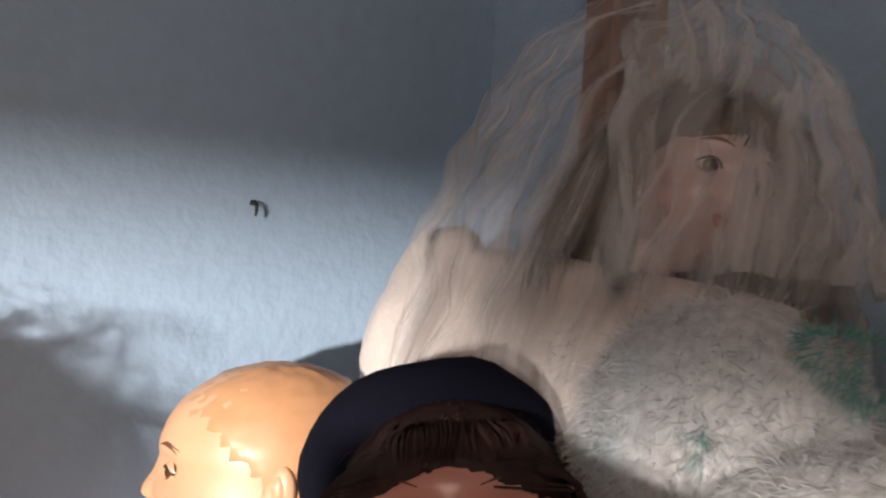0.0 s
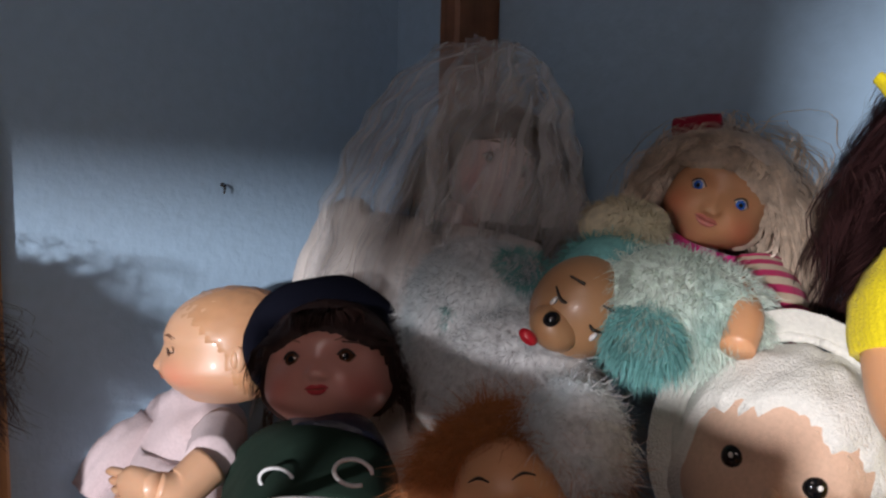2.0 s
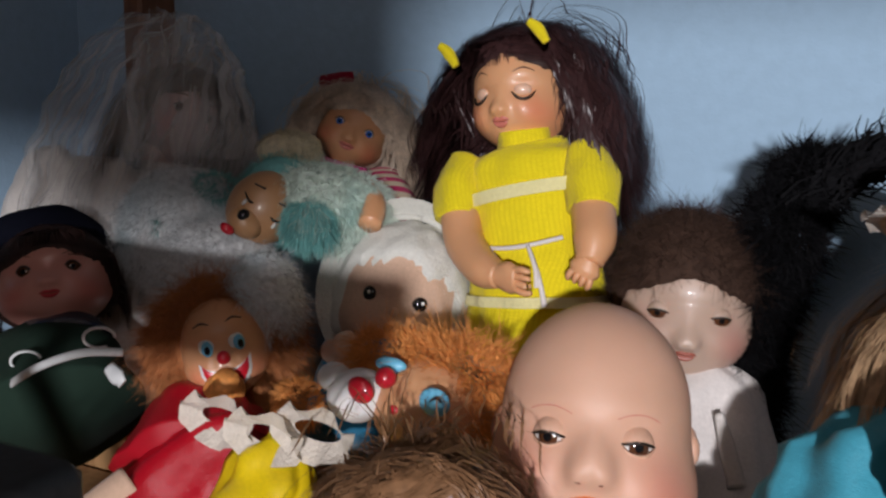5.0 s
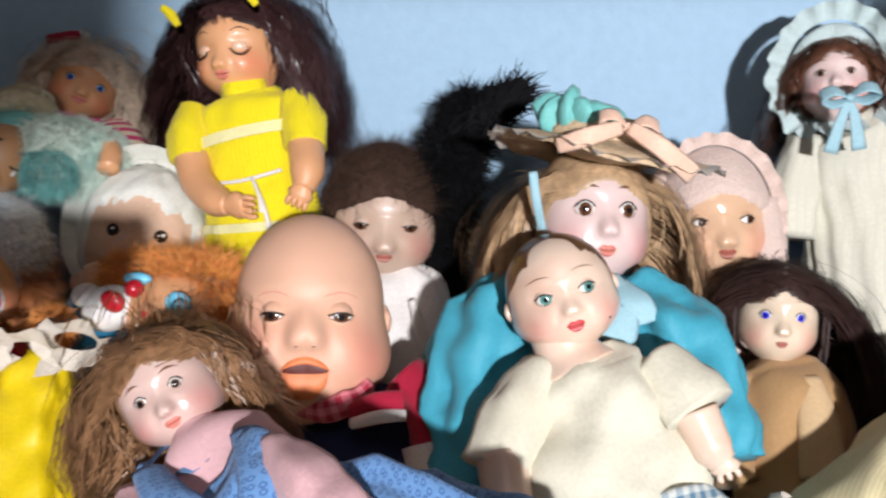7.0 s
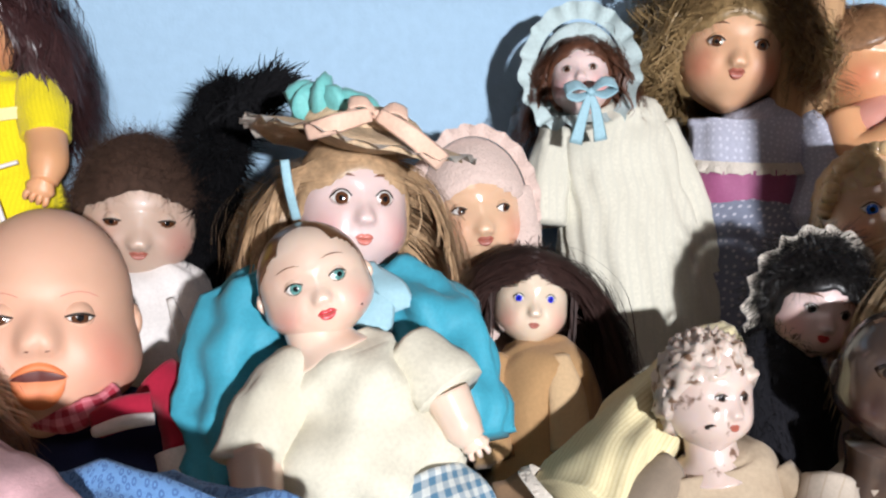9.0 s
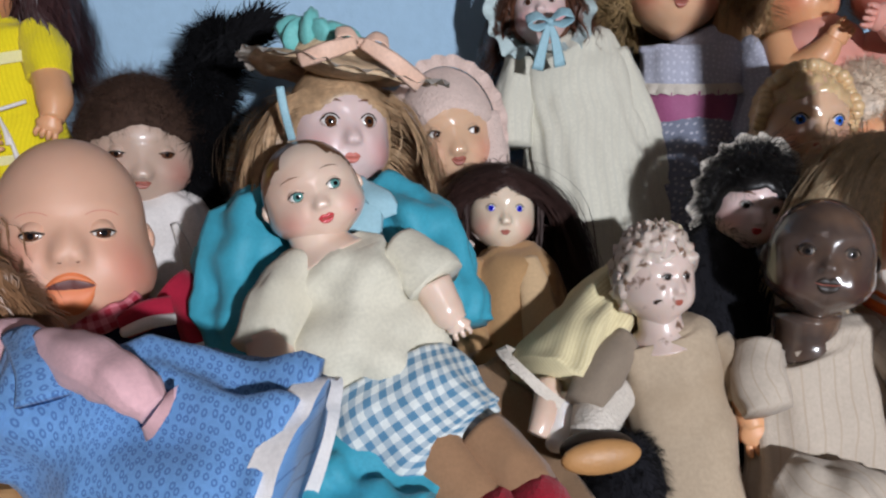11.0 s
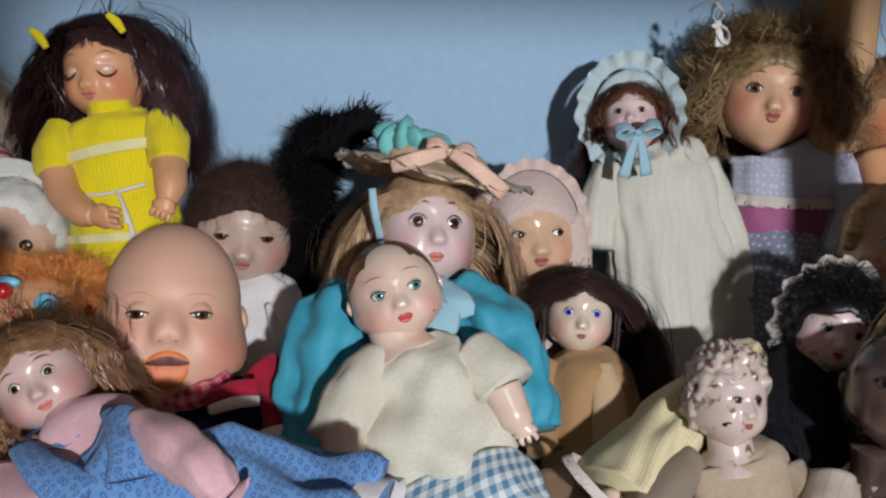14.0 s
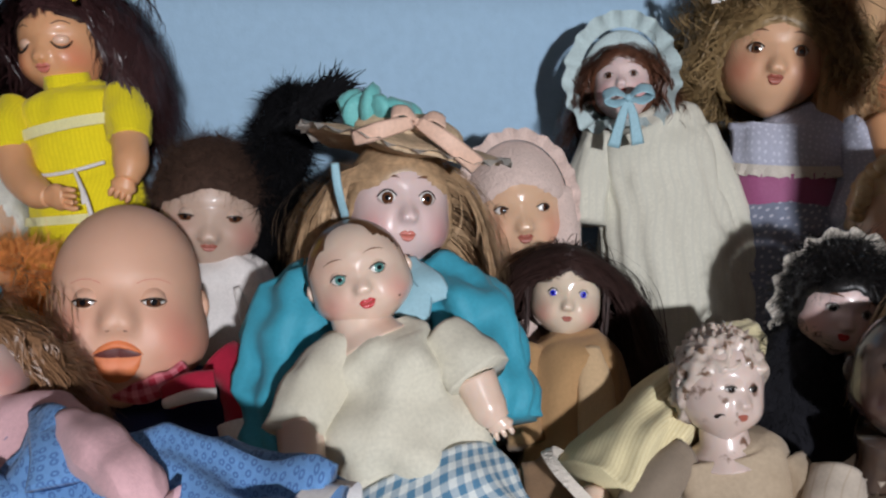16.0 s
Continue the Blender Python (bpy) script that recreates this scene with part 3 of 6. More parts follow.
# ---- the setting ----
slab("wall_north", (-0.70, 0.60, 0.0), (2.20, 0.70, 2.40), WALL, "pale blue textured plaster wall behind the dolls", "wall")
slab("wall_west", (-0.65, 0.096, 0.0), (-0.55, 0.60, 2.40), WALL, "pale blue textured plaster wall beside the shelf", "wall")
slab("floor", (-2.0, -3.4, -0.05), (3.0, 0.70, 0.0), DARKWALL, "plain dark floor in front of the shelf", "floor")
slab("ceiling", (-2.0, -3.4, 2.40), (3.0, 0.70, 2.45), DARKWALL, "plain ceiling of the room", "ceiling")
slab("wall_east", (2.20, -3.4, 0.0), (2.30, 0.70, 2.40), DARKWALL, "plain closing wall of the room", "wall")
slab("wall_south", (-2.0, -3.4, 0.0), (2.20, -3.3, 2.40), DARKWALL, "plain closing wall of the room", "wall")
slab("wall_outer", (-2.0, -3.3, 0.0), (-1.9, 0.70, 2.40), DARKWALL, "plain closing wall of the room", "wall")
# unseen boards added in front of the lamp; this one shades the wall top
slab("shade_board_1", (0.30, -1.25, 1.611), (2.20, -1.20, 2.40), DARKWALL, "plain lintel over a wide opening", "wall")
# added lower than the first, for the shadow edge on the side wall
slab("shade_board_2", (-1.9, -1.30, 1.522), (0.80, -1.25, 2.40), DARKWALL, "plain boarded end of a lintel", "wall")

# one more unseen board, added to keep the lamp off the bride
slab("shade_board_3", (0.625, -1.35, 1.487), (0.765, -1.30, 2.40), DARKWALL, "plain board hung beside the lintel", "wall")


def board(name, lo, hi, material, label):
    b = Build()
    box(b, lo, hi, material, 0.004)
    ob = b.done(name, label, "post", kind="structure")
    for f in ob.data.polygons:
        f.use_smooth = False


board("post_1", (-0.385, 0.53, 0.0), (-0.352, 0.60, 2.40), STAINED, "brown stained upright board against the wall")
board("post_2", (1.115, 0.45, 0.0), (1.185, 0.53, 2.40), PINE, "light pine upright post")
board("post_3", (-0.62, 0.035, 0.0), (-0.535, 0.095, 2.40), PINE, "orange-brown pine post at the end of the shelf")
board("post_4", (1.115, -0.05, 0.0), (1.175, 0.005, 2.40), PINE, "light pine post at the shelf's front")
# stepped shelf under the dolls
for i, (y0, y1, z) in enumerate([(-0.16, 0.16, 0.86), (0.16, 0.38, 0.97), (0.38, 0.60, 1.05)]):
    slab("shelf_%d" % (i + 1), (-0.55, y0, z - 0.02 if i else z - 0.03), (2.2, y1, z), PINE, "plain pine display step under the dolls", "shelf", 0.003)
    slab("riser_%d" % (i + 1), (-0.55, y0 + 0.005, 0.0), (2.2, y0 + 0.025, z - 0.031), PINE, "plain pine riser under a display step", "shelf")

# ---- the dolls ----
def part(b, name, parent, label=""):
    """One mesh under a thing."""
    ob = b.done(name, label, "")
    ob.parent = parent
    ob.matrix_parent_inverse = Matrix.Translation(-parent.location)
    return ob


DOLLS = "dolls on the display shelf"


def doll(b, label, category="doll", name="doll"):
    return b.done(name, label, category, DOLLS)


# cloths and hair
NAVY = cloth("navy_jersey", (0.012, 0.017, 0.055), sheen=0.0)
CRIMSON = cloth("crimson_jersey", (0.30, 0.008, 0.03))
PLAID = cloth("pink_plaid", (0.62, 0.20, 0.24), pattern=gingham((0.30, 0.01, 0.03), 0.012))
PALEPINK = cloth("faded_pink_cotton", (0.62, 0.52, 0.53))
WHITECLOTH = cloth("white_cotton", (0.72, 0.68, 0.65))
YELLOW = cloth("bright_yellow_knit", (0.80, 0.66, 0.008), bump=0.8, bscale=500, pattern=stripes((0.74, 0.60, 0.006), 0.0045, 0, 0.35))
PALEYELLOW = cloth("cream_crochet", (0.82, 0.76, 0.38), bump=0.9, bscale=700)
TEAL = cloth("teal_sateen", (0.055, 0.32, 0.43), rough=0.45, sheen=0.05, crease=1.0)
PALEBLUE = cloth("pale_blue_satin", (0.30, 0.49, 0.56), rough=0.45)
SEAFOAM = cloth("sea_green_satin", (0.16, 0.47, 0.45), rough=0.45)
PEACH = cloth("peach_satin", (0.72, 0.48, 0.36), rough=0.45)
STRAW = mat("woven_straw", (0.56, 0.41, 0.26), 0.7, 0.2, 120, 0.9, 400)
CREAMSHIRT = cloth("cream_cotton_shirt", (0.60, 0.57, 0.46), second=(0.53, 0.48, 0.36), spots=9, bump=0.15)
GINGHAM = cloth("blue_gingham", (0.66, 0.70, 0.68), pattern=gingham((0.06, 0.19, 0.32), 0.0125))
TANCLOTH = cloth("tan_stuffed_cloth", (0.30, 0.17, 0.09))
REDWOOL = cloth("red_wool", (0.38, 0.006, 0.025), bump=0.9, bscale=400)
TANJACKET = cloth("tan_flannel", (0.40, 0.24, 0.11))
BROWNSKIRT = cloth("brown_linen", (0.26, 0.16, 0.09))
PALETAN = cloth("pale_tan_cotton", (0.56, 0.39, 0.22))
CORD = cloth("pale_yellow_corduroy", (0.70, 0.62, 0.38), pattern=stripes((0.62, 0.53, 0.30), 0.0042, 0, 0.4))
BEIGE = cloth("stained_beige_linen", (0.42, 0.33, 0.23), second=(0.30, 0.22, 0.14), spots=14)
STRIPED = cloth("cream_striped_cotton", (0.49, 0.42, 0.34), pattern=stripes((0.43, 0.35, 0.27), 0.012, 0, 0.12))
VELVET = cloth("black_velvet", (0.006, 0.006, 0.009), sheen=0.03)
GOWN = cloth("cream_cotton_gown", (0.62, 0.60, 0.50), pattern=stripes((0.585, 0.57, 0.48), 0.009, 0, 0.3))
LAVENDER = cloth("sprigged_lavender_cotton", (0.42, 0.43, 0.52), pattern=sprigs((0.54, 0.55, 0.63), 150, 0.22))
SLATE = cloth("sprigged_grey_blue_skirt", (0.20, 0.22, 0.29), pattern=sprigs((0.45, 0.45, 0.52), 110, 0.2))
MAUVE = cloth("mauve_satin_sash", (0.32, 0.09, 0.20), rough=0.45)
LACE = cloth("cream_lace", (0.66, 0.60, 0.52), bump=1.0, bscale=350, alpha=0.9)
PINKLACE = cloth("pinkish_lace", (0.64, 0.50, 0.44), bump=1.0, bscale=350)
BLUEPRINT = cloth("blue_sprigged_cotton", (0.13, 0.27, 0.52), pattern=sprigs((0.07, 0.15, 0.34), 165, 0.34, 0.15))
PINKBLOUSE = cloth("pink_cotton", (0.66, 0.40, 0.42))
VEIL = cloth("white_tulle", (0.80, 0.79, 0.77), rough=0.9, crease=0)
nt = VEIL.node_tree
where, stretch, streak, sheer = (nt.nodes.new("ShaderNode" + k) for k in ("TexCoord", "Mapping", "TexNoise", "MapRange"))
stretch.inputs["Scale"].default_value = (110, 7, 1)  # gathered threads run down the veil
streak.inputs["Scale"].default_value, streak.inputs["Detail"].default_value = 1.0, 4
for key, value in (("From Min", 0.38), ("From Max", 0.72), ("To Min", 0.06), ("To Max", 0.48)):
    sheer.inputs[key].default_value = value
nt.links.new(where.outputs["UV"], stretch.inputs["Vector"])
nt.links.new(stretch.outputs[0], streak.inputs["Vector"])
nt.links.new(streak.outputs["Fac"], sheer.inputs["Value"])
nt.links.new(sheer.outputs[0], nt.nodes["Principled BSDF"].inputs["Alpha"])
BRIDALSATIN = cloth("ivory_satin", (0.66, 0.62, 0.58), rough=0.5)
FELT = cloth("white_felt", (0.66, 0.66, 0.60), bump=0.7, bscale=500)
REDSATIN = cloth("red_satin", (0.40, 0.004, 0.014), rough=0.34, spec=0.5, sheen=0)
YELLOWSATIN = cloth("yellow_satin", (0.74, 0.54, 0.004), rough=0.3, spec=0.6, sheen=0)
HOTPINK = cloth("hot_pink_cloth", (0.70, 0.03, 0.24))
PINKSTRIPE = cloth("striped_shirt", (0.62, 0.50, 0.36), pattern=stripes((0.50, 0.03, 0.12), 0.010, 1, 0.5))
GREENKNIT = cloth("dark_green_sweater", (0.012, 0.03, 0.02), sheen=0.0)
SHINYNAVY = cloth("shiny_navy", (0.008, 0.012, 0.03), rough=0.25, spec=0.7)
BERET = cloth("navy_felt", (0.005, 0.006, 0.013), sheen=0.0, spec=0.1)
SAILOR = cloth("white_sailor_cloth", (0.74, 0.72, 0.68))
ORANGE = cloth("orange_braid", (0.70, 0.14, 0.02))
GREYSTUFF = cloth("grey_brown_stuffed_cloth", (0.24, 0.19, 0.14))
LEATHER = mat("tan_leather_sole", (0.42, 0.22, 0.08), 0.5, 0.1, 60, 0.2, 300)
H_DARK = hairmat("dark_brown_hair", (0.035, 0.017, 0.014), rough=0.62, spec=0.3)
H_PLUM = hairmat("dark_plum_brown_hair", (0.042, 0.018, 0.018), rough=0.36)
H_BROWN = hairmat("chestnut_hair", (0.24, 0.125, 0.06))
H_AUBURN = hairmat("auburn_hair", (0.11, 0.045, 0.025))
H_LIGHT = hairmat("light_brown_hair", (0.44, 0.29, 0.165))
H_BLOND = hairmat("platinum_hair", (0.62, 0.50, 0.38))
H_PALE = hairmat("pale_blond_hair", (0.68, 0.52, 0.32))
H_ASH = hairmat("ash_hair", (0.13, 0.09, 0.06))
H_BLACK = hairmat("black_hair", (0.008, 0.007, 0.007))
H_CURL = hairmat("golden_curls", (0.30, 0.20, 0.09))
H_AFRO = hairmat("brown_curled_pile", (0.05, 0.027, 0.018), rough=0.85, spec=0.2)
PLUME = hairmat("black_feather", (0.005, 0.005, 0.006), rough=0.85, spec=0.12)
F_ORANGE = hairmat("orange_pile", (0.74, 0.29, 0.07), rough=0.7)
F_RUST = hairmat("rust_pile", (0.48, 0.18, 0.06), rough=0.7)
F_WHITE = hairmat("white_plush_pile", (0.66, 0.68, 0.68), rough=0.8, second=(0.45, 0.58, 0.62), spots=12)
F_TEAL = hairmat("sea_green_plush_pile", (0.16, 0.42, 0.40), rough=0.8)
F_MINT = hairmat("mint_white_plush_pile", (0.60, 0.70, 0.62), rough=0.8, second=(0.25, 0.52, 0.48), spots=14)
F_CREAM = hairmat("cream_plush_pile", (0.58, 0.52, 0.36), rough=0.8)
PAINTHAIR = skin("painted_brown_hair", (0.10, 0.045, 0.02), 0.3, 0.3, var=0.2)
MOULDHAIR = skin("moulded_tan_hair", (0.54, 0.29, 0.15), 0.42, 0.12, var=0.1)
MOULDPALE = skin("moulded_pale_hair", (0.62, 0.43, 0.23), 0.3, 0.3)
WORNHAIR = skin("flaked_moulded_hair", (0.56, 0.46, 0.39), 0.35, 0.3, pattern=cracks((0.16, 0.09, 0.055), 70, 0.55, 0.62))
RUBBER = skin("tan_rubber_face", (0.46, 0.25, 0.12), 0.4, 0.1)
ORANGELIP = skin("orange_lip_vinyl", (0.68, 0.20, 0.07), 0.55, 0.0)
MOUTHDARK = mat("dark_mouth", (0.10, 0.015, 0.01), 0.4, 0.1, bump=0)
TOYWHITE = skin("white_painted_vinyl", (0.74, 0.72, 0.70), 0.35, 0.2)
TOYRED = skin("red_painted_vinyl", (0.55, 0.015, 0.03), 0.3, 0.3)
TOYBLUE = skin("sky_blue_vinyl", (0.16, 0.50, 0.70), 0.4, 0.1)
ZIP = mat("white_zip_tape", (0.62, 0.64, 0.64), 0.5, 0.1)
LID = skin("pale_eyelid_vinyl", (0.72, 0.46, 0.32), 0.35)

# --- front row ---
# big bald baby
b = Build()
h = Head(b, (0.396, 0.171, 1.207), (0.069, 0.074, 0.081), 15, -7, 2, eye_x=0.41, eye_z=-0.14, nose=0.16, drop=0.105, chin=0.12, cheek=0.14, jaw=0.0, full=0.13, long=1.36, boxy=0.60, snout=0.14, lips=-0.58, wide=1.3, mound=0.07)
h.skull(VINYL_PINK).ears(VINYL_PINK, -0.25, 0.2)
h.eyes(BROWNIRIS, 0.165, 0.42, brow=None, droop=0.35)
h.gape(ORANGELIP, MOUTHDARK, -0.51, 0.205, 0.080, 0.16)
for s in (-1, 1):
    h.dot(s * 0.08, -0.315, 0.030, 0.018, MOUTHDARK, -0.0005, 0.3)
    h.patch(s * 0.42 - 0.2, s * 0.42 + 0.2, lambda u: 0.075 - 0.05 * u * u, lambda u: 0.06 - 0.05 * u * u, 0.0, ROSE, 0.006, 12, 2)
b.tube([(0.379, 0.250, 1.107), (0.398, 0.240, 1.078), (0.414, 0.220, 1.036), (0.423, 0.200, 0.932)], [(0.036, 0.036), (0.078, 0.055), (0.088, 0.07), (0.1, 0.08)], NAVY, 40, fold=(7, 0.025), rough=(0.006, 28))
loop = [(0.372, 0.190, 1.127), (0.401, 0.180, 1.120), (0.432, 0.180, 1.130), (0.443, 0.200, 1.135)]
b.tube(loop, [(0.011, 0.007)] * 4, PLAID, 14, side=(0, 0, 1), rough=(0.004, 60))
b.tube([(0.435, 0.175, 1.119), (0.460, 0.168, 1.132), (0.481, 0.172, 1.135)], [(0.012, 0.006), (0.014, 0.006), (0.013, 0.006)], CRIMSON, 12, side=(0, 0, 1))
b.tube([(0.437, 0.168, 1.116), (0.463, 0.160, 1.127), (0.484, 0.165, 1.128)], [(0.005, 0.006), (0.006, 0.006), (0.005, 0.006)], WHITECLOTH, 12, side=(0, 0, 1))
arm(b, [(0.470, 0.230, 1.141), (0.494, 0.220, 1.118), (0.506, 0.200, 1.086)], [(0.022, 0.024), (0.024, 0.026), (0.025, 0.026)], CRIMSON)
arm(b, [(0.502, 0.200, 1.088), (0.508, 0.190, 1.067)], [0.030, 0.027], WHITECLOTH)
b.tube([(0.508, 0.190, 1.069), (0.513, 0.170, 1.042), (0.512, 0.150, 1.021)], [0.024, 0.022, 0.017], VINYL_PINK)
doll(b, "large bald vinyl baby doll in a navy and red polo shirt")

# girl in the pinafore
b = Build()
h = Head(b, (0.327, 0.038, 1.183), (0.038, 0.043, 0.045), 16, -4, -30, eye_x=0.38, eye_z=-0.02)
h.skull(BISQUE_GIRL).eyes(BROWNIRIS, 0.15, 0.8, pupil=0.6).mouth(ROSE, -0.62, 0.15, 0.06).ears(BISQUE_GIRL)
h.cap(H_BROWN, 1.05, 0.50, -0.15)
h.hair(H_BROWN, 900, 0.10, 0.0015, 0.50, -0.15, 0.006, 1.8, 0.35, 0.22, 11, 3, 1.08, messy=0.3)
b.tube([(0.347, 0.055, 1.149), (0.369, 0.040, 1.137), (0.407, 0.020, 1.117), (0.431, 0.010, 1.099)], [(0.02, 0.02), (0.046, 0.028), (0.048, 0.034), (0.045, 0.035)], PINKBLOUSE, 32, rough=(0.004, 40))
b.tube([(0.394, 0.012, 1.128), (0.423, -0.005, 1.116), (0.471, -0.010, 1.091), (0.532, -0.030, 1.073), (0.586, -0.050, 1.056)], [(0.05, 0.03), (0.060, 0.045), (0.078, 0.058), (0.092, 0.065), (0.098, 0.07)], BLUEPRINT, 72, side=(0.5, 0, 0.86), fold=(9, 0.08), rough=(0.016, 28), flare=True)
hem, axis = Vector((0.586, -0.050, 1.056)), (Vector((0.586, -0.050, 1.056)) - Vector((0.532, -0.030, 1.073))).normalized()
wide = (Vector((0.5, 0, 0.86)) - axis * axis.dot(Vector((0.5, 0, 0.86)))).normalized()
deep = axis.cross(wide)
loop = [hem + wide * (0.094 * math.cos(2 * math.pi * i / 90)) + deep * (0.067 * math.sin(2 * math.pi * i / 90)) - axis * 0.012 for i in range(90)]
frill(b, loop, [axis + (p - hem).normalized() * 0.25 for p in loop], 0.022, WHITECLOTH, 9, 0.14)
b.ell((0.539, -0.010, 1.105), (0.055, 0.05, 0.05), BLUEPRINT, None, 28, 18, lambda d: 1 + 0.12 * noise.noise(d * 3))
b.tube([(0.402, 0.020, 1.167), (0.430, -0.028, 1.163), (0.439, -0.050, 1.144)], [(0.012, 0.006), (0.015, 0.006), (0.018, 0.006)], BLUEPRINT, 12)
b.tube([(0.339, 0.000, 1.142), (0.372, -0.035, 1.141), (0.406, -0.055, 1.128)], [(0.012, 0.006), (0.016, 0.006), (0.018, 0.006)], BLUEPRINT, 12)
loop = [Vector((0.351, 0.045, 1.146)) + Vector((0.026 * math.cos(a), -0.012 + 0.02 * math.sin(a), 0.006 * math.sin(a) + 0.012 * math.cos(a))) for a in [0.2 * i for i in range(32)]]
frill(b, loop, [Vector((math.cos(0.2 * i), math.sin(0.2 * i) - 0.4, -0.4)) for i in range(32)], 0.012, BLUEPRINT, 10, 0.25)
arm(b, [(0.429, 0.000, 1.164), (0.466, -0.040, 1.164), (0.498, -0.068, 1.158), (0.515, -0.080, 1.146)], [0.013, 0.019, 0.017, 0.011], PINKBLOUSE, 24, fold=(7, 0.08))
frill(b, [Vector((0.515, -0.080, 1.146)) + Vector((0.008 * math.cos(a), 0.012 * math.sin(a), 0.010 * math.cos(a))) for a in [0.4 * i for i in range(16)]], [Vector((0.6, 0.3 * math.sin(0.4 * i), -0.5 + math.cos(0.4 * i))) for i in range(16)], 0.009, PINKBLOUSE, 5, 0.2)
arm(b, [(0.320, 0.020, 1.108), (0.350, -0.030, 1.093), (0.374, -0.050, 1.067)], [0.02, 0.030, 0.02], PINKBLOUSE, 24, fold=(7, 0.1))
hand(b, (0.374, -0.050, 1.067), (0.414, -0.060, 1.058), 0.013, BISQUE_GIRL)
doll(b, "bisque doll with wavy chestnut hair in a blue sprigged pinafore")

# cream-shirted doll
b = Build()
h = Head(b, (0.616, 0.125, 1.249), (0.043, 0.048, 0.046), 8, 0, -18, eye_x=0.40, eye_z=0.03, nose=0.12, full=0.13)
h.skull(CREAMPAINT).ears(CREAMPAINT, -0.15, 0.17)
h.eyes(GREENIRIS, 0.18, 0.62, 0.03, brow_up=0.30, brow_w=0.012, droop=0.2).mouth(RED, -0.60, 0.15, 0.07)
h.dot(0.52, -0.50, 0.025, 0.025, BLACK, 0, 0.5)
h.cap(PAINTHAIR, 1.015, 0.76, -0.02, jag=0.16)
b.tube([(0.612, 0.155, 1.214), (0.618, 0.150, 1.197), (0.626, 0.145, 1.183)], [0.026, 0.026, 0.034], CREAMPAINT, 18)
b.tube([(0.620, 0.155, 1.194), (0.627, 0.150, 1.176), (0.637, 0.140, 1.155), (0.650, 0.125, 1.111), (0.669, 0.110, 1.062)], [(0.030, 0.025), (0.058, 0.036), (0.070, 0.045), (0.070, 0.056), (0.072, 0.056)], CREAMSHIRT, 56, side=(0.95, 0, 0.3), fold=(6, 0.03), rough=(0.019, 30))
b.tube([(0.665, 0.110, 1.074), (0.680, 0.090, 1.051), (0.699, 0.070, 1.024), (0.710, 0.060, 1.013)], [(0.070, 0.054), (0.080, 0.060), (0.080, 0.056), (0.070, 0.05)], GINGHAM, 72, side=(0.93, 0, 0.35), fold=(9, 0.05), rough=(0.006, 34), flare=True)
arm(b, [(0.603, 0.145, 1.178), (0.581, 0.115, 1.152), (0.571, 0.090, 1.120)], [(0.024, 0.022), (0.027, 0.023), (0.029, 0.022)], CREAMSHIRT, 24)
b.tube([(0.573, 0.090, 1.128), (0.580, 0.065, 1.106), (0.586, 0.055, 1.093)], [0.020, 0.018, 0.012], CREAMPAINT)
hand(b, (0.586, 0.055, 1.095), (0.590, 0.050, 1.072), 0.010, CREAMPAINT, 3)
arm(b, [(0.686, 0.150, 1.187), (0.708, 0.130, 1.173), (0.718, 0.120, 1.164)], [(0.026, 0.024), (0.030, 0.026), (0.030, 0.024)], CREAMSHIRT, 24)
b.tube([(0.714, 0.120, 1.164), (0.725, 0.110, 1.143), (0.734, 0.105, 1.132)], [0.018, 0.016, 0.011], CREAMPAINT)
hand(b, (0.733, 0.105, 1.134), (0.740, 0.100, 1.120), 0.010, CREAMPAINT, 3)
arm(b, [(0.705, 0.050, 1.039), (0.732, 0.020, 1.015), (0.754, 0.000, 1.002)], [0.031, 0.028, 0.024], TANCLOTH, 20)
arm(b, [(0.745, 0.050, 1.046), (0.769, 0.020, 1.028), (0.785, 0.000, 1.012)], [0.029, 0.028, 0.024], TANCLOTH, 20)
for q in ((0.750, -0.015, 1.003), (0.782, -0.015, 1.012)):
    b.ell(q, (0.027, 0.045, 0.030), REDWOOL, None, 22, 14, lambda d: 1 + 0.08 * noise.noise(d * 4))
doll(b, "painted composition doll in a cream shirt and blue gingham shorts")

# worn painted doll in beige
b = Build()
h = Head(b, (0.925, 0.082, 1.172), (0.034, 0.037, 0.042), 14, 3, 4, eye_x=0.30, eye_z=0.02, nose=0.12)
h.skull(WORNPAINT).eyes(LASH, 0.15, 0.55, brow=None).mouth(DARKROSE, -0.58, 0.12, 0.05)
h.ears(WORNPAINT, -0.1, 0.2)
h.dot(-0.45, -0.42, 0.13, 0.07, LASH, 0, 0.2, 20), h.dot(-0.40, -0.42, 0.10, 0.045, WORNPAINT, 0.02 * 0.034, 0.2, 20), h.dot(0.42, -0.72, 0.05, 0.09, LASH, 0, 0.2, 15)
h.cap(WORNHAIR, 1.07, 0.50, -0.1, 0.22, 36)
b.tube([(0.920, 0.115, 1.131), (0.922, 0.110, 1.119), (0.925, 0.110, 1.105)], [0.019, 0.020, 0.032], WORNPAINT, 18)
b.tube([(0.925, 0.112, 1.116), (0.929, 0.110, 1.102), (0.934, 0.090, 1.054), (0.940, 0.060, 0.994), (0.940, 0.020, 0.919)], [(0.026, 0.022), (0.049, 0.028), (0.047, 0.034), (0.046, 0.035), (0.05, 0.036)], BEIGE, 40, fold=(6, 0.03), rough=(0.006, 26))
arm(b, [(0.891, 0.110, 1.103), (0.861, 0.090, 1.087), (0.841, 0.070, 1.063)], [0.016, 0.021, 0.018], GREYSTUFF, 18)
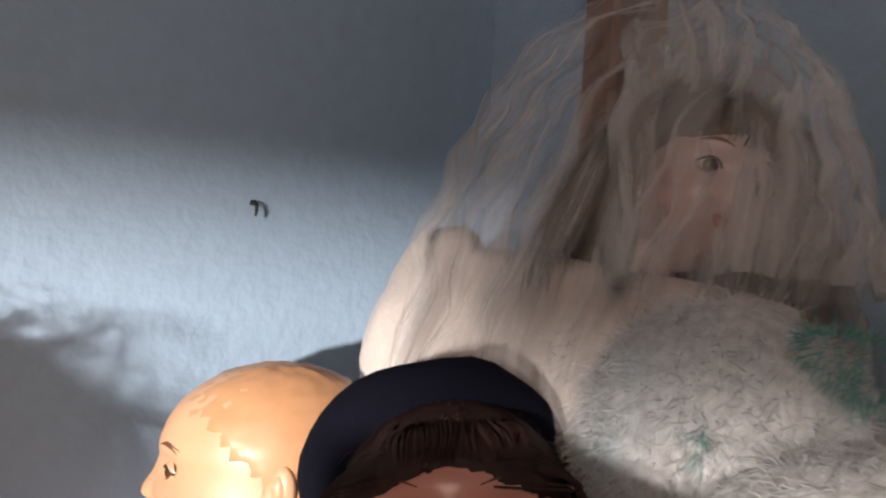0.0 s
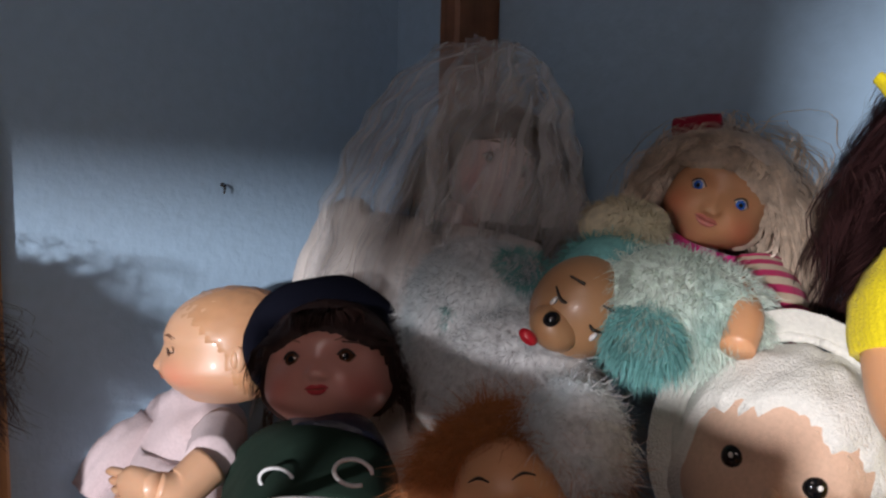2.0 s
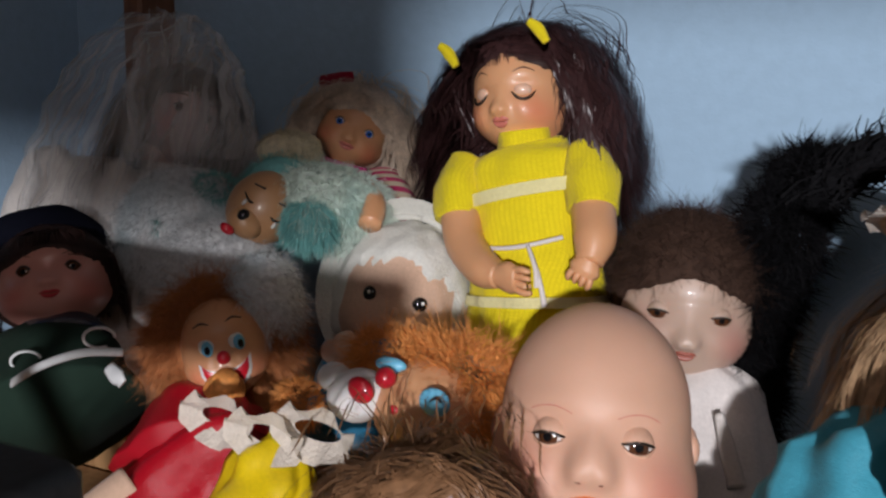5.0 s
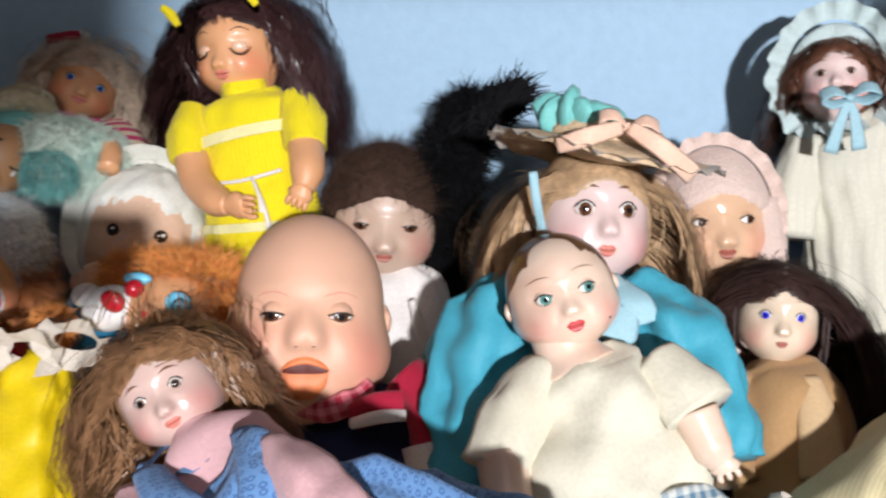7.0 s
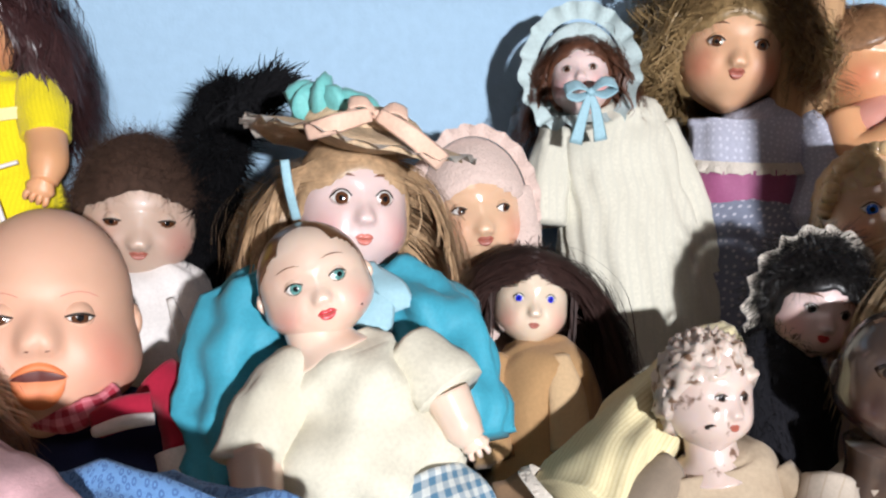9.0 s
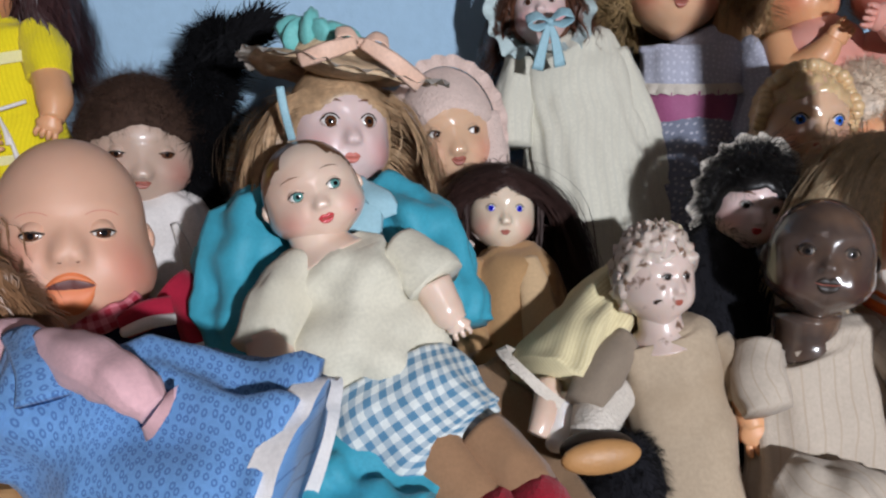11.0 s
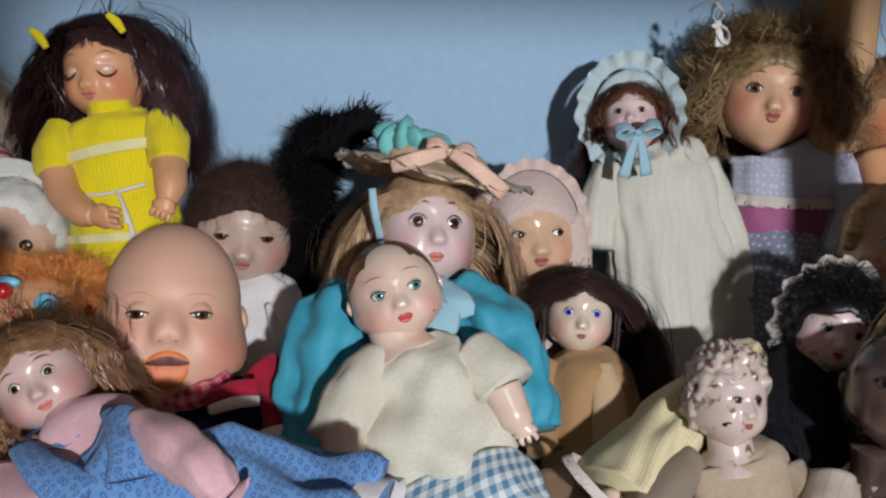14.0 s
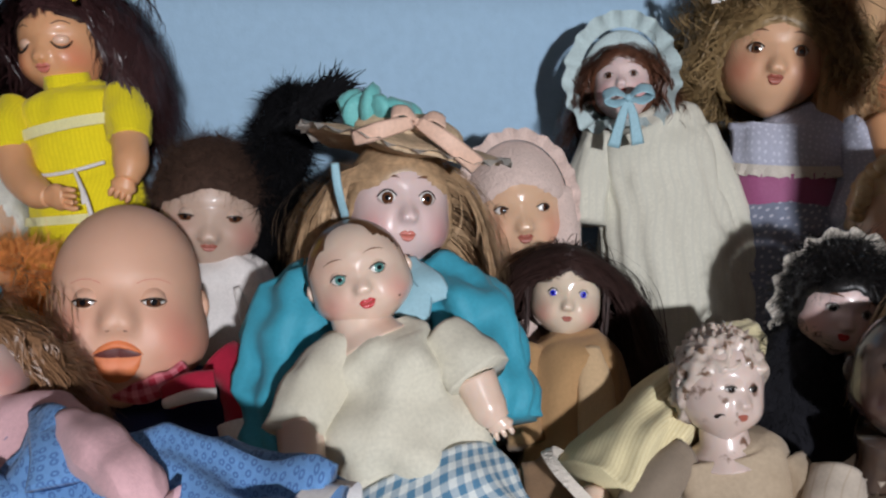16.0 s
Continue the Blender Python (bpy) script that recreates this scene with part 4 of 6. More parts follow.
arm(b, [(0.973, 0.110, 1.101), (0.989, 0.090, 1.077), (0.992, 0.080, 1.056)], [0.016, 0.021, 0.018], BEIGE, 18)
b.tube([(0.991, 0.080, 1.060), (0.998, 0.070, 1.033)], [0.014, 0.012], VINYL_TAN)
hand(b, (0.996, 0.070, 1.039), (1.006, 0.060, 1.009), 0.014, VINYL_TAN)
doll(b, "old doll with flaked painted head in a stained beige dress")

# dark composition doll
b = Build()
h = Head(b, (1.051, 0.062, 1.194), (0.046, 0.050, 0.051), -22, 2, 2, eye_x=0.40, eye_z=0.14, nose=0.10, cheek=0.12, full=0.14)
h.skull(DARKCOMPO).eyes(LASH, 0.17, 0.62, brow=None, white=GREYSTUFF).mouth(LASH, -0.50, 0.20, 0.11).ears(DARKCOMPO)
b.tube([(1.057, 0.100, 1.129), (1.058, 0.100, 1.108), (1.060, 0.100, 1.089)], [0.030, 0.028, 0.036], DARKCOMPO, 18)
b.tube([(1.058, 0.100, 1.111), (1.066, 0.100, 1.089), (1.071, 0.080, 1.029), (1.075, 0.050, 0.963), (1.071, 0.020, 0.887)], [(0.032, 0.028), (0.070, 0.04), (0.072, 0.045), (0.085, 0.05), (0.1, 0.06)], STRIPED, 48, fold=(10, 0.05), rough=(0.006, 28))
arm(b, [(1.008, 0.090, 1.100), (0.999, 0.070, 1.078), (1.001, 0.050, 1.057)], [0.022, 0.026, 0.022], STRIPED, 20)
arm(b, [(1.120, 0.090, 1.097), (1.138, 0.070, 1.086), (1.148, 0.060, 1.071)], [0.022, 0.028, 0.024], STRIPED, 20)
hand(b, (1.145, 0.060, 1.071), (1.154, 0.050, 1.048), 0.013, VINYL_TAN)
b.tube([(0.999, 0.020, 1.012), (1.019, 0.000, 1.004), (1.048, -0.020, 0.997), (1.077, -0.030, 0.978)], [(0.02, 0.02), (0.035, 0.025), (0.04, 0.03), (0.03, 0.03)], STRIPED, 30, fold=(8, 0.1), rough=(0.01, 40))
doll(b, "dark worn composition doll in a cream striped cotton dress")

# --- middle row ---
# hatted doll
b = Build()
h = Head(b, (0.650, 0.250, 1.297), (0.052, 0.056, 0.066), 14, -2, 3, eye_x=0.38, eye_z=0.02)
h.skull(BISQUE).eyes(BROWNIRIS, 0.19, 0.72, brow_up=0.26, brow_w=0.030).mouth(ROSE, -0.62, 0.14, 0.06)
h.cap(H_LIGHT, 1.05, 0.42, -0.2)
h.hair(H_LIGHT, 900, 0.13, 0.0016, 0.50, 0.0, 0.004, 1.5, 0.32, 0.24, 10, 5, 1.06, messy=0.2, top=0.55)
hat = Vector((0.645, 0.272, 1.347))
q = Euler((radians(-8), radians(8), 0)).to_matrix()
rings = []
for k, (r, z) in enumerate([(0.050, 0.010), (0.062, 0.004), (0.080, 0.002), (0.100, -0.004), (0.102, -0.008), (0.080, -0.004), (0.060, -0.002)]):
    rings.append([hat + q @ Vector((0.92 * r * math.cos(a), 0.88 * r * math.sin(a), z + (r - 0.05) * 0.12 * math.sin(2 * a + 0.6) + (r - 0.05) * 0.03 * math.sin(9 * a))) for a in [2 * math.pi * i / 72 for i in range(72)]])
b.rings(rings, STRAW, caps=False)
b.ell(hat + q @ Vector((0, 0, 0.010)), (0.056, 0.05, 0.022), STRAW, q, 28, 12)
frill(b, rings[3], [q @ Vector((math.cos(2 * math.pi * i / 72), math.sin(2 * math.pi * i / 72), -0.1)) for i in range(72)], 0.014, LACE, 26, 0.22)
for i in range(9):
    a = 2.0 + 0.42 * i
    b.ell(hat + q @ Vector((-0.018 + 0.032 * math.cos(a), 0.03 * math.sin(a), 0.026 + 0.004 * math.sin(3 * i))), (0.021, 0.017, 0.009), SEAFOAM, Euler((0.4 * i, 0.9 * i, a)).to_matrix(), 14, 10, lambda d: 1 + 0.2 * noise.noise(d * 3))
bow(b, Vector((0.660, 0.200, 1.371)), 0.024, PEACH, 10, 0)
b.tube([(0.661, 0.195, 1.371), (0.687, 0.185, 1.355), (0.714, 0.200, 1.333)], [(0.006, 0.0015), (0.008, 0.0015), (0.009, 0.0015)], PEACH, 8, side=(0.5, 0, 0.8))
b.tube([(0.655, 0.195, 1.371), (0.628, 0.180, 1.364), (0.604, 0.190, 1.356)], [(0.006, 0.0015), (0.008, 0.0015), (0.007, 0.0015)], PEACH, 8, side=(0, 0, 1))
b.tube([(0.584, 0.215, 1.332), (0.588, 0.210, 1.308), (0.593, 0.220, 1.282)], [(0.004, 0.001)] * 3, PALEBLUE, 8)
b.tube([(0.650, 0.215, 1.244), (0.660, 0.195, 1.226), (0.656, 0.180, 1.198)], [(0.010, 0.003), (0.016, 0.003), (0.018, 0.003)], PALEBLUE, 10)
b.tube([(0.653, 0.215, 1.241), (0.672, 0.195, 1.229), (0.680, 0.190, 1.211)], [(0.010, 0.003), (0.013, 0.003), (0.014, 0.003)], PALEBLUE, 10)
b.tube([(0.640, 0.270, 1.238), (0.637, 0.270, 1.212), (0.630, 0.250, 1.157), (0.632, 0.210, 1.069), (0.645, 0.160, 0.990), (0.657, 0.080, 0.896)], [(0.03, 0.028), (0.066, 0.045), (0.085, 0.06), (0.10, 0.07), (0.12, 0.085), (0.13, 0.1)], TEAL, 64, fold=(9, 0.06), rough=(0.008, 24), flare=True)
arm(b, [(0.593, 0.260, 1.212), (0.555, 0.230, 1.183), (0.541, 0.200, 1.127), (0.553, 0.160, 1.071), (0.582, 0.120, 1.042)], [(0.03, 0.03), (0.052, 0.045), (0.046, 0.042), (0.036, 0.034), (0.022, 0.02)], TEAL, 56, fold=(8, 0.08), rough=(0.016, 34))
hand(b, (0.593, 0.060, 1.065), (0.602, 0.050, 1.040), 0.014, MOULDPALE)
arm(b, [(0.679, 0.260, 1.217), (0.710, 0.220, 1.189), (0.731, 0.190, 1.151), (0.741, 0.160, 1.109)], [(0.028, 0.028), (0.042, 0.04), (0.038, 0.036), (0.026, 0.026)], TEAL, 56, fold=(8, 0.08), rough=(0.016, 34))
b.tube([(0.604, 0.050, 1.037), (0.636, 0.020, 1.011), (0.677, -0.010, 0.992)], [(0.035, 0.02), (0.06, 0.03), (0.075, 0.035)], TEAL, 72, fold=(9, 0.14), rough=(0.018, 38))
doll(b, "bisque doll in a teal dress and trimmed straw hat")

# long dark-haired doll in tan
b = Build()
h = Head(b, (0.811, 0.276, 1.199), (0.037, 0.041, 0.045), -4, 2, 2, eye_x=0.42, eye_z=0.02)
h.skull(WAXPAINT).eyes(COBALT, 0.15, 0.8, brow_up=0.28, brow_w=0.015, pupil=0.35).mouth(DARKROSE, -0.62, 0.13, 0.05)
h.cap(H_DARK, 1.06, 0.52, -0.12)
h.hair(H_DARK, 1300, 0.18, 0.0017, 0.52, -0.05, 0.005, 1.4, 0.24, 0.26, 10, 8, 1.07, messy=0.15)
b.tube([(0.807, 0.310, 1.146), (0.812, 0.300, 1.134), (0.819, 0.280, 1.111), (0.821, 0.250, 1.056), (0.823, 0.200, 0.985), (0.829, 0.140, 0.904)], [(0.022, 0.02), (0.044, 0.032), (0.056, 0.042), (0.058, 0.046), (0.058, 0.05), (0.06, 0.055)], TANJACKET, 44, fold=(8, 0.05), rough=(0.007, 30))
b.tube([(0.833, 0.262, 1.148), (0.836, 0.235, 1.116), (0.836, 0.205, 1.078)], [(0.010, 0.006), (0.018, 0.008), (0.020, 0.008)], PALETAN, 16)
arm(b, [(0.779, 0.290, 1.137), (0.766, 0.260, 1.097), (0.770, 0.220, 1.061)], [0.018, 0.023, 0.019], TANJACKET, 18)
b.tube([(0.778, 0.200, 1.048), (0.798, 0.150, 1.008), (0.813, 0.080, 0.977), (0.821, 0.040, 0.956)], [(0.03, 0.025), (0.04, 0.03), (0.045, 0.035), (0.045, 0.035)], BROWNSKIRT, 40, fold=(10, 0.12), rough=(0.008, 40))
doll(b, "ivory-faced doll with long dark hair in a tan flannel jacket")

# doll's yellow corded dress with legs and sandal
b = Build()
b.tube([(0.988, 0.240, 1.169), (0.947, 0.220, 1.148), (0.894, 0.180, 1.114), (0.844, 0.140, 1.085), (0.820, 0.120, 1.065)], [(0.022, 0.02), (0.042, 0.028), (0.052, 0.035), (0.058, 0.036), (0.058, 0.036)], CORD, 48, side=(0.7, 0, 0.7), fold=(7, 0.07), rough=(0.007, 34))
frill(b, [Vector((0.822, 0.120, 1.066)) + Vector((0.041 * math.cos(0.2 * i), 0.034 * math.sin(0.2 * i), -0.036 * math.cos(0.2 * i))) for i in range(32)], [Vector((-0.6 + 0.5 * math.cos(0.2 * i), 0.4 * math.sin(0.2 * i), -0.6)) for i in range(32)], 0.010, LACE, 12, 0.3)
b.tube([(0.819, 0.110, 1.066), (0.807, 0.080, 1.051), (0.799, 0.070, 1.038)], [0.013, 0.011, 0.009], CREAMPAINT)
b.tube([(0.835, 0.100, 1.054), (0.823, 0.080, 1.041), (0.812, 0.060, 1.031)], [0.015, 0.012, 0.008], TOYWHITE)
b.tube([(0.875, 0.100, 1.062), (0.852, 0.070, 1.051), (0.838, 0.050, 1.042)], [(0.024, 0.02), (0.022, 0.02), (0.016, 0.016)], LACE, 18, fold=(5, 0.06))
b.ell((0.841, 0.020, 1.040), (0.034, 0.010, 0.0145), LEATHER, Euler((radians(-12), radians(-4), 0)).to_matrix(), 24, 14)
b.ell((0.843, 0.036, 1.039), (0.033, 0.016, 0.016), LASH, None, 22, 12)
doll(b, "doll's pale yellow corduroy dress with white legs and sandal")

# black-wigged doll
b = Build()
h = Head(b, (1.054, 0.190, 1.208), (0.036, 0.04, 0.044), -8, 8, 12, eye_x=0.42, eye_z=0.0)
h.skull(BISQUE).eyes(LASH, 0.17, 0.7).mouth(RED, -0.6, 0.14, 0.06)
h.cap(H_BLACK, 1.10, 0.50, -0.25)
fur(b, H_BLACK, h.c + Vector((0, 0.004, 0.010)), (0.046, 0.046, 0.050), 3800, 0.020, h.turn, 5, lambda d: h.scalp(d, 0.42, -0.25), 0.0009, 0.2, 0.9)
loop, outs = face_loop(h, 1.22, 0.25, 90, -0.6)
frill(b, loop, outs, 0.020, LACE, 18, 0.25)
b.tube([(1.055, 0.240, 1.171), (1.038, 0.235, 1.145), (1.026, 0.220, 1.095), (1.015, 0.190, 1.010), (0.968, 0.120, 0.929)], [(0.025, 0.022), (0.052, 0.036), (0.058, 0.045), (0.06, 0.05), (0.06, 0.05)], VELVET, 40, fold=(8, 0.05), rough=(0.006, 30))
fur(b, PLUME, (1.017, 0.215, 1.111), (0.05, 0.045, 0.085), 1800, 0.012, None, 12, None, 0.0008)
b.ell((0.875, 0.050, 0.984), (0.035, 0.035, 0.06), VELVET, None, 18, 12)
fur(b, PLUME, (0.875, 0.050, 0.984), (0.036, 0.036, 0.062), 1500, 0.014, None, 13, None, 0.0008)
doll(b, "bisque doll with black wig, lace bonnet and black velvet dress")

# blond doll with sailor collar
b = Build()
h = Head(b, (1.192, 0.130, 1.214), (0.053, 0.056, 0.062), 32, 8, 2, eye_x=0.40, eye_z=-0.05)
h.skull(VINYL_TAN).eyes(BLUEIRIS, 0.17, 0.7).mouth(ROSE, -0.6, 0.14, 0.06)
h.cap(H_PALE, 1.06, 0.40, -0.2)
h.hair(H_PALE, 900, 0.105, 0.0015, 0.42, -0.05, 0.003, 1.5, 0.35, 0.35, 9, 21, 1.07)
h.fringe(H_PALE, 60, 0.68, 0.22, 0.6)
b.tube([(1.191, 0.170, 1.152), (1.193, 0.170, 1.129), (1.195, 0.160, 1.096), (1.200, 0.140, 0.977)], [(0.02, 0.02), (0.055, 0.04), (0.065, 0.05), (0.07, 0.06)], SAILOR, 32, rough=(0.005, 30))
b.tube([(1.119, 0.135, 1.139), (1.134, 0.118, 1.127), (1.162, 0.110, 1.116), (1.193, 0.115, 1.111)], [(0.005, 0.004)] * 4, ORANGE, 10, side=(0, 0, 1))
b.tube([(1.124, 0.133, 1.148), (1.140, 0.118, 1.137), (1.164, 0.110, 1.126), (1.192, 0.115, 1.120)], [(0.0025, 0.004)] * 4, ORANGE, 8, side=(0, 0, 1))
doll(b, "pale blond vinyl doll in a white collar with orange braid")

# curly-moulded doll
b = Build()
h = Head(b, (1.166, 0.285, 1.286), (0.052, 0.055, 0.058), -6, 4, 2, eye_x=0.42, eye_z=-0.05)
h.skull(GLOSSCOMPO).eyes(BLUEIRIS, 0.18, 0.7, brow=None).mouth(ROSE, -0.6, 0.14, 0.06)
h.cap(MOULDPALE, 1.04, 0.50, -0.1, 0.12, 40)
for i in range(26):
    a = -1.75 + 3.5 * i / 25
    b.ell(h.c + h.turn @ Vector((math.sin(a) * h.r.x * 1.03, -0.38 * h.r.y + 0.1 * h.r.y * math.cos(5 * i), math.cos(a) * h.r.z * 1.0)), (0.009, 0.009, 0.008), MOULDPALE, None, 10, 8)
b.tube([(1.198, 0.330, 1.235), (1.205, 0.330, 1.199), (1.208, 0.310, 1.107), (1.208, 0.280, 0.950)], [0.025, (0.065, 0.045), (0.07, 0.055), (0.08, 0.06)], PINKLACE, 32, fold=(8, 0.05))
doll(b, "moulded-hair vinyl doll with bright blue painted eyes")

# composition baby in lace bonnet
b = Build()
h = Head(b, (0.770, 0.365, 1.272), (0.056, 0.060, 0.070), 4, -2, -5, eye_x=0.42, eye_z=-0.10, nose=0.12, full=0.12)
h.skull(GLOSSCOMPO).eyes(BROWNIRIS, 0.15, 0.5, 0.06, brow=None).mouth(DARKROSE, -0.62, 0.14, 0.06)
h.cap(PINKLACE, 1.09, 0.34, -0.25)
loop, outs = face_loop(h, 1.04, -0.42, 90, -0.5)
frill(b, loop, outs, 0.014, PINKLACE, 20, 0.35)
b.tube([h.at(-0.85, -0.3, 0.004), h.at(-0.72, -0.7, 0.006), h.at(-0.2, -0.98, 0.008), h.at(0.4, -0.95, 0.008)], [(0.004, 0.002)] * 4, PINKLACE, 8)
b.tube([(0.759, 0.410, 1.219), (0.752, 0.410, 1.196), (0.750, 0.390, 1.135), (0.751, 0.360, 1.012)], [0.025, (0.07, 0.045), (0.08, 0.06), (0.09, 0.07)], PINKLACE, 40, fold=(10, 0.06), rough=(0.006, 30))
arm(b, [(0.808, 0.410, 1.199), (0.814, 0.400, 1.230), (0.812, 0.420, 1.287)], [0.022, 0.026, 0.02], PINKLACE, 18)
doll(b, "glossy composition baby doll in a pinkish lace bonnet")

# brown-curled doll
b = Build()
h = Head(b, (0.417, 0.392, 1.250), (0.064, 0.068, 0.074), 14, 4, 4, eye_x=0.42, eye_z=-0.15, nose=0.12, full=0.10)
h.skull(BROWNVINYL).eyes(BROWNIRIS, 0.15, 0.5, brow=None, white=BROWNIRIS, droop=0.4).mouth(DARKROSE, -0.66, 0.13, 0.05)
h.cap(H_AFRO, 1.08, 0.34, -0.2)
fur(b, H_AFRO, h.c, (0.067, 0.071, 0.079), 11000, 0.012, h.turn, 7, lambda d: h.scalp(d, 0.36, -0.2), 0.0009, 0.0, 1.8)
b.tube([(0.396, 0.440, 1.196), (0.408, 0.435, 1.165), (0.416, 0.420, 1.104), (0.417, 0.390, 0.980)], [(0.028, 0.026), (0.070, 0.045), (0.080, 0.06), (0.09, 0.07)], WHITECLOTH, 44, fold=(9, 0.05), rough=(0.007, 28))
b.tube([(0.447, 0.385, 1.172), (0.458, 0.375, 1.145), (0.468, 0.370, 1.116)], [(0.004, 0.002), (0.007, 0.002), (0.008, 0.002)], BRIDALSATIN, 8)
doll(b, "brown vinyl doll with short curled hair in a white dress")

# black plume
b = Build()
rng = random.Random(9)
shaft, b = b, Build()
shaft.tube([(0.491, 0.470, 1.371), (0.478, 0.470, 1.323), (0.463, 0.460, 1.257), (0.454, 0.450, 1.151), (0.444, 0.440, 0.977)], [0.006, 0.010, 0.010, 0.010, 0.010], PLUME, 10)
for k, (x, y, r) in enumerate(((395, 115, 0.026), (375, 170, 0.036), (358, 235, 0.034), (350, 300, 0.030), (348, 360, 0.030), (346, 420, 0.03))):
    fur(b, PLUME, Vector((0.478, 0.470, 1.323)) + Vector(((x - 372) * 0.0008, 0, (170 - y) * 0.0008)), (r * 0.8, r * 0.8, r), 2000, 0.024, None, 30 + k, None, 0.0022, 0.0, 0.6)
root = Vector((0.492, 0.460, 1.353))
for i in range(1100):
    t = rng.random()
    p = root + Vector((0.055 * t + rng.gauss(0, 0.008), rng.gauss(0, 0.012), 0.035 * t + rng.gauss(0, 0.006)))
    go = Vector((0.5 + rng.gauss(0, 0.45), rng.gauss(0, 0.3), 0.75 + rng.gauss(0, 0.35))).normalized() * rng.uniform(0.018, 0.040)
    b.ribbon([p, p + go * 0.6, p + go + Vector((0.006, 0, -0.002))], 0.0013, PLUME)
part(shaft, "stem", b.done("feather_plume", "tall fluffy black feather plume behind the hatted doll", "plume"))

# --- back row ---
# yellow dress doll
b = Build()
h = Head(b, (0.209, 0.446, 1.445), (0.052, 0.056, 0.063), -6, 3, -7, eye_x=0.46, eye_z=-0.12, nose=0.11, chin=0.08, full=0.11)
h.skull(VINYL_TAN).mouth(ROSE, -0.66, 0.16, 0.07)
for s in (-1, 1):
    h.dot(s * 0.44, -0.12, 0.18, 0.12, LID, 0.02 * 0.05, 0.6)
    h.line([(s * 0.44 - 0.19, -0.14), (s * 0.44 - 0.1, -0.22), (s * 0.44, -0.245), (s * 0.44 + 0.1, -0.22), (s * 0.44 + 0.19, -0.14)], 0.03, LASH, 0.05 * 0.05)
    h.line([(s * 0.62, 0.16), (s * 0.44, 0.22), (s * 0.26, 0.16)], 0.02, BROW)
h.cap(H_DARK, 1.07, 0.50, -0.15)
h.hair(H_PLUM, 2300, 0.150, 0.0016, 0.52, -0.05, 0.012, 1.3, 0.33, 0.20, 12, 15, 1.12, messy=0.09)
h.fringe(H_PLUM, 110, 0.82, 0.30, 0.55, 0.0009)
for p in ((0.256, 0.425, 1.502), (0.168, 0.415, 1.480)):
    b.tube([Vector(p) + Vector((-0.010, 0, 0.008)), Vector(p), Vector(p) + Vector((0.010, -0.004, -0.012))], [(0.004, 0.003), (0.006, 0.003), (0.004, 0.003)], YELLOW, 8)
b.tube([(0.227, 0.470, 1.407), (0.229, 0.470, 1.394), (0.231, 0.470, 1.387), (0.235, 0.465, 1.368), (0.245, 0.455, 1.329), (0.251, 0.450, 1.293), (0.258, 0.445, 1.245), (0.262, 0.440, 1.184)], [(0.027, 0.026), (0.028, 0.026), (0.045, 0.032), (0.070, 0.040), (0.065, 0.042), (0.062, 0.042), (0.070, 0.05), (0.078, 0.055)], YELLOW, 64, fold=(13, 0.03), rough=(0.004, 40), flare=True)
b.tube([(0.241, 0.455, 1.349), (0.244, 0.453, 1.337)], [(0.0695, 0.046), (0.068, 0.046)], PALEYELLOW, 48, caps=False)
b.tube([(0.259, 0.442, 1.246), (0.260, 0.441, 1.236)], [(0.0735, 0.053), (0.075, 0.054)], PALEYELLOW, 64, fold=(13, 0.025), caps=False)
loop = [Vector((0.262, 0.440, 1.185)) + Vector((0.074 * math.cos(0.1 * i), 0.055 * math.sin(0.1 * i), 0)) for i in range(63)]
frill(b, loop, [Vector((0.3 * math.cos(0.1 * i), 0.3 * math.sin(0.1 * i), -1)) for i in range(63)], 0.009, WHITECLOTH, 24, 0.4)
b.tube([(0.206, 0.410, 1.293), (0.238, 0.395, 1.296), (0.267, 0.392, 1.302), (0.297, 0.400, 1.311)], [0.0022] * 4, WHITECLOTH, 8)
for p, r2 in (((0.290, 0.375, 1.249), 1), ((0.282, 0.375, 1.266), 1)):
    s = Vector((0.267, 0.388, 1.302))
    b.tube([s, (s + Vector(p)) / 2 + Vector((0.004, -0.004, 0)), p], [0.002, 0.0022, 0.003], WHITECLOTH, 8)
arm(b, [(0.172, 0.460, 1.370), (0.173, 0.440, 1.345), (0.180, 0.425, 1.317)], [(0.022, 0.022), (0.027, 0.026), (0.024, 0.024)], YELLOW, 24)
b.tube([(0.181, 0.425, 1.319), (0.196, 0.405, 1.295), (0.226, 0.380, 1.278), (0.250, 0.365, 1.275)], [0.021, 0.020, 0.018, 0.012], VINYL_TAN, 16)
hand(b, (0.247, 0.366, 1.276), (0.285, 0.350, 1.274), 0.014, VINYL_TAN)
arm(b, [(0.295, 0.460, 1.385), (0.311, 0.440, 1.360), (0.317, 0.425, 1.335)], [(0.022, 0.022), (0.027, 0.026), (0.024, 0.024)], YELLOW, 24)
b.tube([(0.317, 0.425, 1.336), (0.327, 0.400, 1.313), (0.327, 0.385, 1.292)], [0.021, 0.020, 0.013], VINYL_TAN, 16)
hand(b, (0.327, 0.386, 1.294), (0.317, 0.380, 1.271), 0.013, VINYL_TAN)
for p in ((0.243, 0.440, 1.162), (0.283, 0.440, 1.172)):
    b.tube([Vector(p) + Vector((0, 0, 0.05)), p, Vector(p) + Vector((0, -0.02, -0.10))], [0.026, 0.025, 0.022], VINYL_TAN, 16)
doll(b, "dark-haired vinyl doll with closed eyes in a yellow knitted dress")

